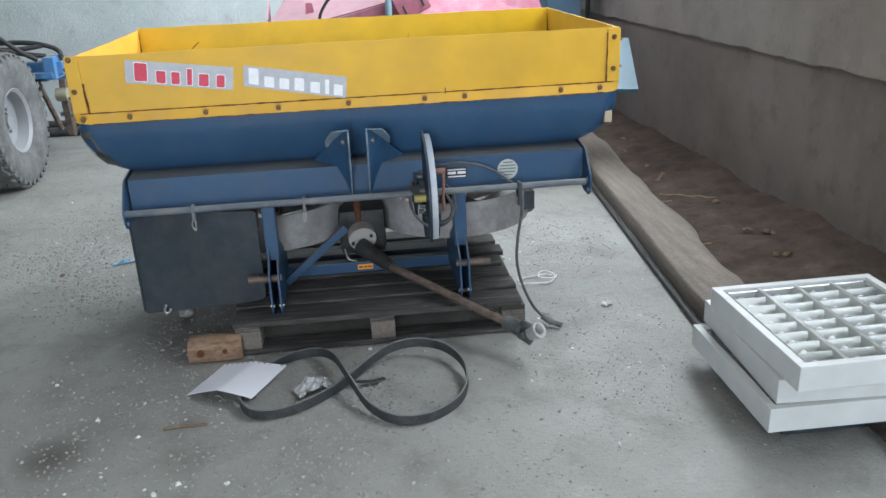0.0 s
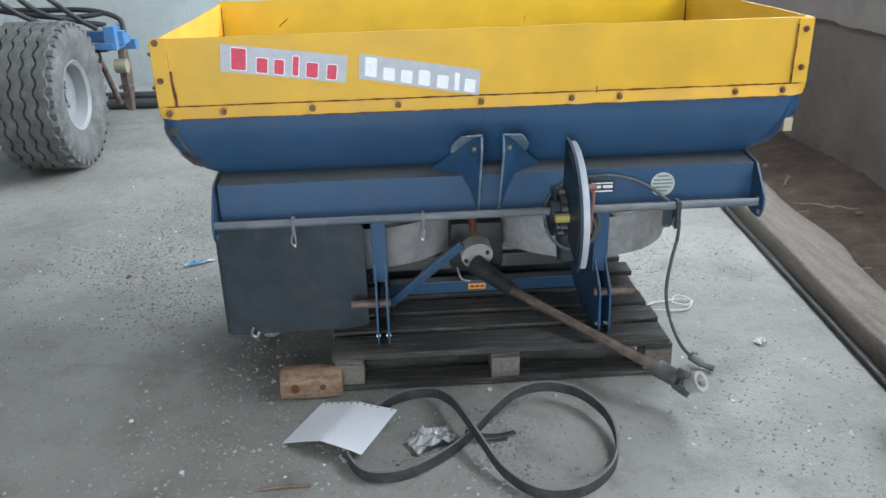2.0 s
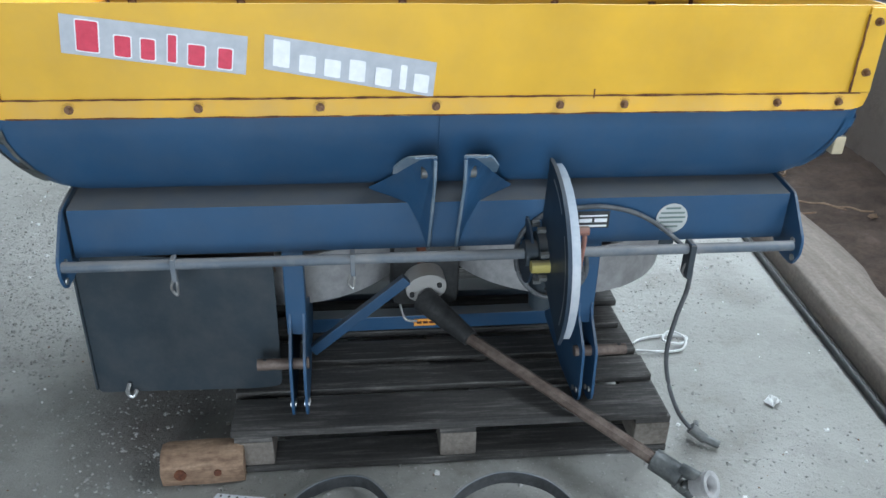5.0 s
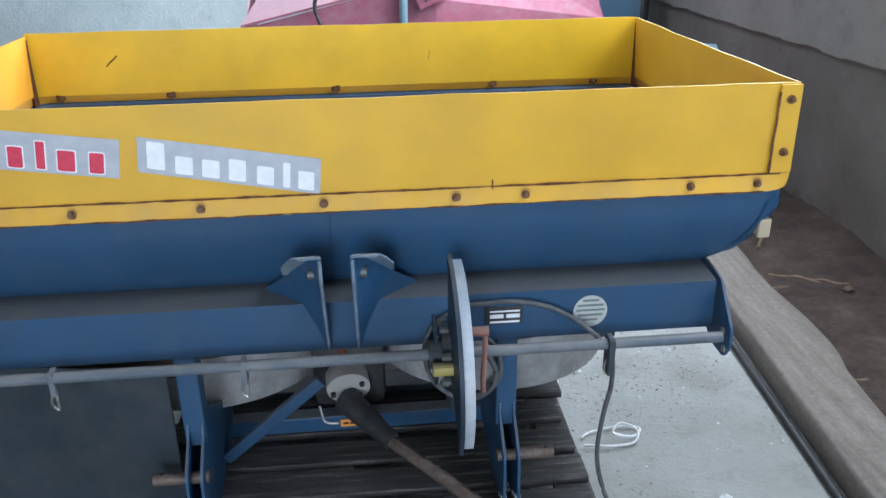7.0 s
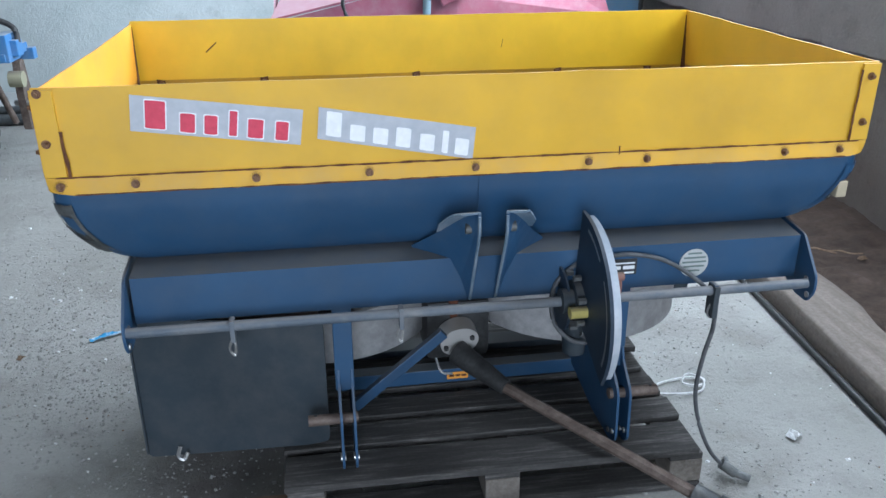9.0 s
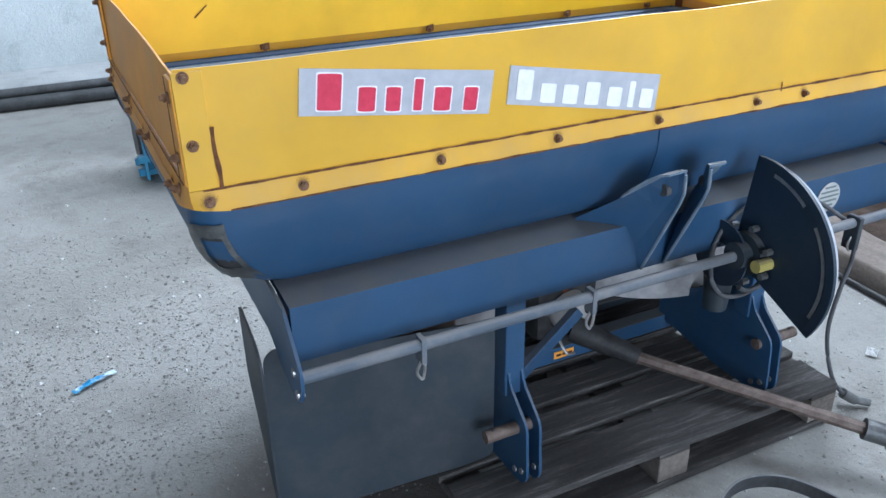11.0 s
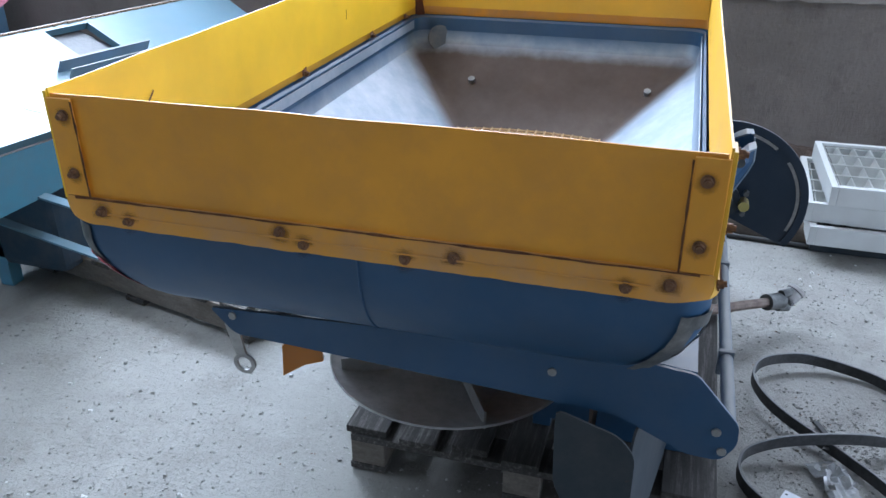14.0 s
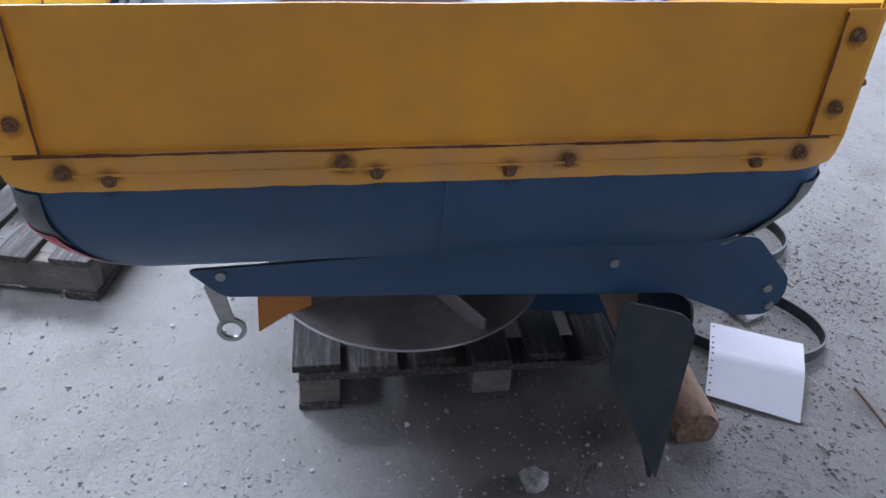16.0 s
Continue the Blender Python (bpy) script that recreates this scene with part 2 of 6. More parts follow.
BLOCKWOOD = rough_stuff("pallet_block_wood", [(0.3, (0.17, 0.145, 0.12)), (0.7, (0.31, 0.275, 0.235))], 6, 0.9, 90, 0.3, 0.004, 0, (9, 2, 9), 0.5)
LOGWOOD = rough_stuff("split_log_wood", [(0.25, (0.10, 0.055, 0.035)), (0.55, (0.27, 0.175, 0.11)), (0.8, (0.38, 0.27, 0.18))], 4, 0.85, 60, 0.4, 0.006, 0, (3, 14, 14))
SLABWOOD = rough_stuff("old_timber", [(0.25, (0.14, 0.114, 0.092)), (0.55, (0.225, 0.19, 0.16)), (0.8, (0.29, 0.255, 0.22))], 3, 0.9, 60, 0.35, 0.006, 0, (9, 0.9, 9))
PAPER, pt, pb = material("white_paper", 0.5)
pt.links.new(ramp(pt, noise_node(pt, 5, 3), [(0.3, (0.74, 0.75, 0.80)), (0.7, (0.82, 0.82, 0.86))]), pb.inputs["Base Color"])
STICKERGREY, st, sb = material("grey_sticker", 0.45)
st.links.new(ramp(st, noise_node(st, 30, 4), [(0.3, (0.42, 0.44, 0.47)), (0.7, (0.52, 0.53, 0.56))]), sb.inputs["Base Color"])
REDINK, rt, rb = material("red_print", 0.45)
rt.links.new(ramp(rt, noise_node(rt, 60, 4), [(0.3, (0.58, 0.02, 0.06)), (0.7, (0.70, 0.04, 0.09))]), rb.inputs["Base Color"])
WHITEINK, it_, ib = material("white_print", 0.45)
it_.links.new(ramp(it_, noise_node(it_, 60, 4), [(0.3, (0.82, 0.82, 0.83)), (0.7, (0.92, 0.92, 0.92))]), ib.inputs["Base Color"])
ORANGETAG = painted("orange_sticker", (0.85, 0.36, 0.05), 0.5, dusty=0.1, film=0.1)
BLACKTAG = rough_stuff("black_print", [(0.3, (0.02, 0.02, 0.022)), (0.7, (0.05, 0.05, 0.05))], 30, 0.5)
MESHGRILLE = rough_stuff("rusty_grille", [(0.3, (0.42, 0.26, 0.11)), (0.7, (0.66, 0.46, 0.23))], 40, 0.7, 100, 0.2)
REFLECT, lt, lb = material("louvre_reflector", 0.16, 0.8)
lt.links.new(ramp(lt, noise_node(lt, 9, 4), [(0.3, (0.66, 0.66, 0.64)), (0.7, (0.80, 0.80, 0.78))]), lb.inputs["Base Color"])
LOUVRE, vt, vb = material("louvre_blade", 0.28, 0.6)
vt.links.new(ramp(vt, noise_node(vt, 9, 4), [(0.3, (0.46, 0.47, 0.45)), (0.7, (0.60, 0.61, 0.58))]), vb.inputs["Base Color"])
PLASTIC, ct, cb = material("clear_plastic", 0.25)
cb.inputs["Base Color"].default_value, cb.inputs["Transmission Weight"].default_value = (0.75, 0.76, 0.76, 1), 0.55
bump(ct, cb, noise_node(ct, 40, 4), 0.4, 0.004)
STRING = rough_stuff("white_string", [(0.3, (0.6, 0.6, 0.58)), (0.7, (0.8, 0.8, 0.78))], 40, 0.8)
RIBBON = rough_stuff("blue_wrapper", [(0.44, (0.04, 0.34, 0.62)), (0.56, (0.65, 0.75, 0.8))], 22, 0.4)
PEBBLE = rough_stuff("concrete_crumbs", [(0.3, (0.20, 0.195, 0.18)), (0.7, (0.46, 0.45, 0.42))], 30, 0.9)
GRIT = rough_stuff("grey_grit", [(0.3, (0.24, 0.235, 0.215)), (0.7, (0.46, 0.45, 0.425))], 30, 0.9)
LEAF = rough_stuff("dry_leaf", [(0.3, (0.16, 0.10, 0.06)), (0.7, (0.28, 0.20, 0.13))], 30, 0.8)


def concrete_floor():
    m, t, b = material("dusty_concrete", 0.62)
    big = noise_node(t, 0.8, 6, 0.6)
    mid = noise_node(t, 4.0, 9, 0.72)
    fine = noise_node(t, 52.0, 6, 0.7)
    col = mix(t, ramp(t, big, [(0.32, gray(0)), (0.68, gray(1))]), (0.235, 0.228, 0.205), (0.355, 0.348, 0.320))
    col = mix(t, ramp(t, noise_node(t, 1.9, 8, 0.66), [(0.50, gray(0)), (0.66, gray(0.55))]), col, (0.175, 0.163, 0.142))
    col = mix(t, ramp(t, mid, [(0.52, gray(0)), (0.66, gray(0.5))]), col, (0.15, 0.142, 0.125))
    col = mix(t, ramp(t, mid, [(0.28, gray(0.45)), (0.42, gray(0))]), col, (0.42, 0.415, 0.39))
    col = mix(t, ramp(t, fine, [(0.58, gray(0)), (0.70, gray(0.5))]), col, (0.13, 0.124, 0.112))
    grains = ramp(t, noise_node(t, 95.0, 3, 0.6), [(0.64, gray(0)), (0.70, gray(0.7))])
    col = mix(t, math_node(t, "MULTIPLY", grains, ramp(t, noise_node(t, 2.6, 5), [(0.42, gray(0)), (0.62, gray(1))])), col, (0.52, 0.51, 0.49))
    # oil stains with edges of their own; under the spreader they include painted shade
    tc = t.nodes.new("ShaderNodeTexCoord")
    for x, y, r, d in ((-1.09, -0.74, 0.13, 0.75), (-0.72, 0.38, 0.42, 0.85), (-0.80, 0.05, 0.26, 0.7), (-0.15, 0.25, 0.3, 0.35)):
        v = t.nodes.new("ShaderNodeVectorMath")
        v.operation = "DISTANCE"
        t.links.new(tc.outputs["Object"], v.inputs[0])
        v.inputs[1].default_value = (x, y, 0)
        k = t.nodes.new("ShaderNodeMath")
        k.operation = "MULTIPLY_ADD"
        t.links.new(mid, k.inputs[0])
        k.inputs[1].default_value = r * 1.3
        t.links.new(v.outputs["Value"], k.inputs[2])
        mask = ramp(t, math_node(t, "DIVIDE", k.outputs[0], r * 3), [(0.28, gray(d)), (0.60, gray(0))])
        col = mix(t, mask, col, (0.068, 0.052, 0.044))
    t.links.new(col, b.inputs["Base Color"])
    add = t.nodes.new("ShaderNodeMath")
    t.links.new(noise_node(t, 17.0, 6, 0.72), add.inputs[0])
    t.links.new(fine, add.inputs[1])
    bump(t, b, add.outputs[0], 0.62, 0.012)
    return m


def plaster(name, a, c, streak):
    m, t, b = material(name, 0.9)
    big = noise_node(t, 1.1, 6, 0.62)
    mid = noise_node(t, 5.0, 7, 0.68)
    fine = noise_node(t, 45, 5, 0.7)
    col = mix(t, ramp(t, big, [(0.34, gray(0)), (0.66, gray(1))]), a, c)
    col = mix(t, ramp(t, mid, [(0.54, gray(0)), (0.74, gray(0.6))]), col, streak)
    col = mix(t, ramp(t, mid, [(0.26, gray(0.45)), (0.42, gray(0))]), col, tuple(min(0.9, v * 1.35) for v in c))
    col = mix(t, ramp(t, fine, [(0.6, gray(0)), (0.7, gray(0.3))]), col, tuple(v * 0.5 for v in a))
    t.links.new(col, b.inputs["Base Color"])
    add = t.nodes.new("ShaderNodeMath")
    t.links.new(mid, add.inputs[0])
    t.links.new(fine, add.inputs[1])
    bump(t, b, add.outputs[0], 0.4, 0.02)
    return m


FLOOR = concrete_floor()
WALLBROWN = plaster("bare_cement_wall", (0.13, 0.111, 0.095), (0.195, 0.17, 0.15), (0.075, 0.062, 0.052))
WALLUPPER = plaster("bare_cement_upper_wall", (0.20, 0.177, 0.157), (0.27, 0.243, 0.22), (0.13, 0.112, 0.097))
WALLGREEN = plaster("grey_green_limewash", (0.40, 0.45, 0.44), (0.53, 0.57, 0.56), (0.26, 0.29, 0.285))
WALLFILL = plaster("unseen_fill_wall", (0.44, 0.45, 0.44), (0.56, 0.56, 0.55), (0.34, 0.34, 0.32))
CEILING = plaster("roof_boards", (0.30, 0.29, 0.28), (0.40, 0.39, 0.38), (0.2, 0.19, 0.18))
EARTH = rough_stuff("brown_earth", [(0.3, (0.040, 0.026, 0.019)), (0.6, (0.088, 0.062, 0.047)), (0.8, (0.155, 0.118, 0.093))], 6, 1.0, 40, 0.6, 0.02)
KERBDARK = rough_stuff("black_pipe", [(0.3, (0.025, 0.028, 0.028)), (0.7, (0.08, 0.085, 0.085))], 8, 0.55)


# ---------------------------------------------------------------- building blocks
def part(name, bm, mat, parent=None, label="", smooth=0.0):
    me = bpy.data.meshes.new(name)
    bmesh.ops.recalc_face_normals(bm, faces=bm.faces)
    bm.to_mesh(me)
    bm.free()
    for m in mat if isinstance(mat, (list, tuple)) else (mat,):
        me.materials.append(m)
    if smooth:
        me.polygons.foreach_set("use_smooth", [True] * len(me.polygons))
        me.set_sharp_from_angle(angle=radians(smooth))
    ob = new(name, me)
    if parent:
        ob.parent = parent
    if label:
        ob["label"] = label
    return ob


def same(name, ob, parent, m):
    """One more piece on the mesh of ob, under parent."""
    o = new(name, ob.data)
    o.parent = parent
    o.matrix_local = m
    if "label" in ob.keys():
        o["label"] = ob["label"]
    return o


def thing(name, label, category, m=None, group="", kind=""):
    e = new(name)
    e.empty_display_size = 0.1
    if m is not None:
        e.matrix_world = m
    return tagged(e, label, category, group, kind)


def add_box(bm, x0, x1, y0, y1, z0, z1, bevel=0.0, turn=None):
    r = bmesh.ops.create_cube(bm, size=1)
    vs = r["verts"]
    for v in vs:
        v.co = Vector(((x0 + x1) / 2 + v.co.x * (x1 - x0), (y0 + y1) / 2 + v.co.y * (y1 - y0), (z0 + z1) / 2 + v.co.z * (z1 - z0)))
    if bevel:
        es = list({e for v in vs for e in v.link_edges})
        r = bmesh.ops.bevel(bm, geom=es, offset=bevel, segments=2, affect="EDGES", profile=0.6)
        vs = list({v for f in r["faces"] for v in f.verts} | {v for v in vs if v.is_valid})
    if turn is not None:
        bmesh.ops.transform(bm, matrix=turn, verts=vs)
    return vs


def boxed(x0, x1, y0, y1, z0, z1, bevel=0.0, turn=None):
    bm = bmesh.new()
    add_box(bm, x0, x1, y0, y1, z0, z1, bevel, turn)
    return bm


def add_rod(bm, a, b, r, seg=14, r2=None):
    a, b = Vector(a), Vector(b)
    m = Matrix.Translation((a + b) / 2) @ (b - a).to_track_quat("Z", "Y").to_matrix().to_4x4()
    return bmesh.ops.create_cone(bm, cap_ends=True, segments=seg, radius1=r, radius2=r if r2 is None else r2, depth=(b - a).length, matrix=m)["verts"]


def rod(a, b, r, seg=14, r2=None):
    bm = bmesh.new()
    add_rod(bm, a, b, r, seg, r2)
    return bm


def spline(pts, n=8, closed=False):
    """Points along a smooth curve through pts."""
    p = [Vector(q) for q in pts]
    out, m = [], len(p)
    for i in range(m if closed else m - 1):
        if closed:
            a, b, c, d = p[(i - 1) % m], p[i], p[(i + 1) % m], p[(i + 2) % m]
        else:
            a, b, c, d = p[max(i - 1, 0)], p[i], p[i + 1], p[min(i + 2, m - 1)]
        for k in range(n):
            t = k / n
            out.append(0.5 * (2 * b + (c - a) * t + (2 * a - 5 * b + 4 * c - d) * t * t + (3 * b - a - 3 * c + d) * t ** 3))
    if not closed:
        out.append(p[-1])
    return out


def add_tube(bm, pts, r, seg=8, closed=False, section=None):
    """Sweeps a round section, or the (side, up) outline in section, along pts."""
    rings, n = [], len(pts)
    for i, p in enumerate(pts):
        a = pts[(i - 1) % n] if closed or i else pts[0]
        b = pts[(i + 1) % n] if closed or i < n - 1 else pts[-1]
        d = (b - a).normalized()
        up = Vector((0, 0, 1)) if abs(d.z) < 0.95 else Vector((0, 1, 0))
        s = d.cross(up).normalized()
        u = s.cross(d).normalized()
        if section:
            ring = [bm.verts.new(p + s * x + u * y) for x, y in section]
        else:
            ring = [bm.verts.new(p + r * (math.cos(2 * math.pi * k / seg) * s + math.sin(2 * math.pi * k / seg) * u)) for k in range(seg)]
        rings.append(ring)
    k = len(rings[0])
    for i in range(n if closed else n - 1):
        a, b = rings[i], rings[(i + 1) % n]
        for j in range(k):
            bm.faces.new((a[j], a[(j + 1) % k], b[(j + 1) % k], b[j]))
    if not closed:
        bm.faces.new(rings[0])
        bm.faces.new(rings[-1][::-1])
    return bm


def tube(pts, r, seg=8, closed=False, section=None):
    return add_tube(bmesh.new(), pts, r, seg, closed, section)


def add_plate(bm, outline, axis, at, thick, bevel=0.0):
    """A flat plate: outline in the two other axes, thickness along axis from at."""
    def place(u, v, w):
        return (w, u, v) if axis == "x" else (u, w, v) if axis == "y" else (u, v, w)
    a = [bm.verts.new(place(u, v, at)) for u, v in outline]
    b = [bm.verts.new(place(u, v, at + thick)) for u, v in outline]
    n = len(a)
    fs = [bm.faces.new(a), bm.faces.new(b[::-1])] + [bm.faces.new((a[i], b[i], b[(i + 1) % n], a[(i + 1) % n])) for i in range(n)]
    if bevel:
        es = list({e for f in fs[:2] for e in f.edges})
        bmesh.ops.bevel(bm, geom=es, offset=bevel, segments=1, affect="EDGES")


def plate(outline, axis, at, thick, bevel=0.0):
    bm = bmesh.new()
    add_plate(bm, outline, axis, at, thick, bevel)
    return bm


def rounded(outline, r, n=4):
    """The outline with its corners rounded."""
    out, m = [], len(outline)
    for i in range(m):
        a, b, c = Vector(outline[i - 1]), Vector(outline[i]), Vector(outline[(i + 1) % m])
        k = min(r, (a - b).length * 0.45, (c - b).length * 0.45)
        p, q = b + (a - b).normalized() * k, b + (c - b).normalized() * k
        for j in range(n + 1):
            t = j / n
            out.append(tuple((1 - t) ** 2 * p + 2 * t * (1 - t) * b + t * t * q))
    return out


def ring_verts(bm, x0, x1, y0, y1, r, z, n=6):
    vs = []
    for cx, cy, a0 in ((x1 - r, y0 + r, -90), (x1 - r, y1 - r, 0), (x0 + r, y1 - r, 90), (x0 + r, y0 + r, 180)):
        for k in range(n + 1):
            a = radians(a0 + 90 * k / n)
            vs.append(bm.verts.new((cx + r * math.cos(a), cy + r * math.sin(a), z)))
    return vs


def loft(bm, rings, cap_first=False, cap_last=False):
    for a, b in zip(rings, rings[1:]):
        n = len(a)
        for i in range(n):
            bm.faces.new((a[i], a[(i + 1) % n], b[(i + 1) % n], b[i]))
    if cap_first:
        bm.faces.new(rings[0])
    if cap_last:
        bm.faces.new(rings[-1][::-1])


def lathe(bm, profile, centre, axis, seg=48, closed=False):
    """Turns (radius, along) points round the axis through centre."""
    axis = Vector(axis).normalized()
    s = axis.orthogonal().normalized()
    u = axis.cross(s)
    rings = []
    for k in range(seg):
        a = 2 * math.pi * k / seg
        d = math.cos(a) * s + math.sin(a) * u
        rings.append([bm.verts.new(Vector(centre) + d * r + axis * h) for r, h in profile])
    n = len(profile)
    for k in range(seg):
        a, b = rings[k], rings[(k + 1) % seg]
        for j in range(n if closed else n - 1):
            bm.faces.new((a[j], a[(j + 1) % n], b[(j + 1) % n], b[j]))
    bmesh.ops.remove_doubles(bm, verts=bm.verts, dist=1e-5)
    return bm


def ribbon_strip(a, b, w, normal, jag, lift=0.0012, step=0.012):
    """A thin ragged strip from a to b, lying on a face with that normal."""
    a, b, nrm = Vector(a), Vector(b), Vector(normal)
    d = (b - a).normalized()
    s = d.cross(nrm)
    n = max(4, int((b - a).length / step))
    bm = bmesh.new()
    prev = None
    for i in range(n + 1):
        p = a + (b - a) * i / n
        k = noise.noise(p * 37.0) + 0.6 * noise.noise(p * 11.0)
        h = max(0.0006, w * (1 + jag * k))
        off = s * (w * 0.4 * noise.noise(p * 19.0 + Vector((5, 2, 1))))
        pair = [bm.verts.new(p + off + s * h / 2 + nrm * lift), bm.verts.new(p + off - s * h / 2 + nrm * lift),
                bm.verts.new(p + off - s * h / 2), bm.verts.new(p + off + s * h / 2)]
        if prev:
            for j in range(4):
                bm.faces.new((prev[j], prev[(j + 1) % 4], pair[(j + 1) % 4], pair[j]))
        else:
            bm.faces.new(pair)
        prev = pair
    bm.faces.new(prev[::-1])
    return bm


def wavy_sheet(x0, x1, y0, y1, nx, ny, height):
    bm = bmesh.new()
    g = [[bm.verts.new((x0 + (x1 - x0) * i / nx, y0 + (y1 - y0) * j / ny, height(x0 + (x1 - x0) * i / nx, y0 + (y1 - y0) * j / ny))) for j in range(ny + 1)] for i in range(nx + 1)]
    for i in range(nx):
        for j in range(ny):
            bm.faces.new((g[i][j], g[i + 1][j], g[i + 1][j + 1], g[i][j + 1]))
    return bm


# ---------------------------------------------------------------- the barn
def structure(name, bm, mat, label, category, m=None, smooth=0.0):
    ob = part(name, bm, mat, None, "", smooth)
    if m is not None:
        ob.matrix_world = m
    return tagged(ob, label, category, kind="structure")


structure("floor", wavy_sheet(-8, 2.8, -7.3, 5.9, 180, 220, lambda x, y: 0.004 * noise.noise(Vector((x * 2.1, y * 2.1, 3)))), FLOOR,
          "worn dusty grey concrete floor strewn with crumbs", "floor", smooth=60)
SIDE = pose(2.42, 0, 0, 0, 0, 1.43)
for nm, y0, y1, z0, z1 in (("wall_east", -1.55, 6, -0.1, 2.2), ("wall_east_far", -7.4, -3.95, -0.1, 4.4), ("wall_east_head", -3.95, -1.55, 2.5, 4.4),
                           ("wall_east_middle", 0.75, 1.05, 2.2, 4.4), ("wall_east_pier", -1.55, -1.35, 2.2, 4.4), ("wall_east_over", -1.35, 0.75, 3.7, 4.4), ("wall_east_end", 4.75, 6, 2.2, 4.4), ("wall_east_lintel", 1.05, 4.75, 3.8, 4.4)):
    structure(nm, boxed(0.0, 0.3, y0, y1, z0, z1), WALLBROWN, "bare brown cement wall, stained and dusty", "wall", SIDE)
rag = [(-1.55 + 0.05 * i, 0.885 + 0.02 * noise.noise(Vector((i * 0.21, 0, 7))) + 0.012 * noise.noise(Vector((i * 0.9, 3, 1)))) for i in range(138)]
structure("wall_east_upper", plate([(-1.55, 2.2)] + rag + [(5.3, 2.2)], "x", -0.028, 0.026), WALLUPPER,
          "paler cement coat with a ragged lower edge", "wall", SIDE)
structure("wall_north", boxed(-8.3, 2.8, 5.4, 5.7, -0.1, 4.4), WALLGREEN, "grey-green limewashed wall with flaking patches", "wall")
# unseen wall, its tone set by the fill it bounces back
structure("wall_west", boxed(-8.3, -8.0, -7.6, 5.7, -0.1, 4.4), WALLFILL, "unseen cement wall, toned to bounce fill light", "wall")
for nm, a in (("wall_south", (-8.3, -2.6, 0, 4.4)), ("wall_south_side", (0.2, 2.9, 0, 4.4)), ("wall_south_head", (-2.6, 0.2, 3.3, 4.4))):
    structure(nm, boxed(a[0], a[1], -7.6, -7.3, a[2], a[3]), WALLBROWN, "bare cement wall beside the open gate", "wall")
structure("ceiling", boxed(-8.3, 2.8, -7.6, 5.7, 4.4, 4.5), CEILING, "dim boarded roof underside", "ceiling")
structure("ground", boxed(-60, 60, -60, 60, -0.35, -0.12), EARTH, "bare ground outside the barn", "ground")
ledge = structure("ledge", boxed(-8, 2.35, 4.86, 5.4, 0, 0.13, 0.012), plaster("ledge_concrete", (0.30, 0.31, 0.30), (0.42, 0.43, 0.42), (0.2, 0.2, 0.19)),
                  "low dusty concrete ledge along the wall", "ledge")
for z, y, r in ((0.045, 4.74, 0.045), (0.105, 4.80, 0.035)):
    pipe = part("pipe", rod((-7.9, y, z), (2.2, y, z), r, 16), KERBDARK, None, "", 50)
    tagged(pipe, "long black pipe lying along the wall foot", "pipe", "pipes along the wall")
structure("earth_strip", wavy_sheet(1.58, 2.62, -1.6, 4.8, 50, 240, lambda x, y: 0.012 + 0.10 * max(0, (x - 1.75) / 0.8) ** 1.2 * (1 + 0.5 * noise.noise(Vector((x, y * 1.3, 0))))
          + 0.02 * noise.noise(Vector((x * 6, y * 6, 4))) + 0.012 * noise.noise(Vector((x * 17, y * 17, 8)))), EARTH,
          "brown earth and dirt heaped at the wall foot", "ground", smooth=80)


# ---------------------------------------------------------------- fertilizer spreader
SP = thing("fertilizer_spreader", "blue and yellow twin-disc fertilizer spreader standing on a wooden pallet", "fertilizer spreader", pose(0, 0.018, 0, 0, 0, 0.9))
W0, W1, D0, D1 = -1.05, 1.047, 0.0, 1.162


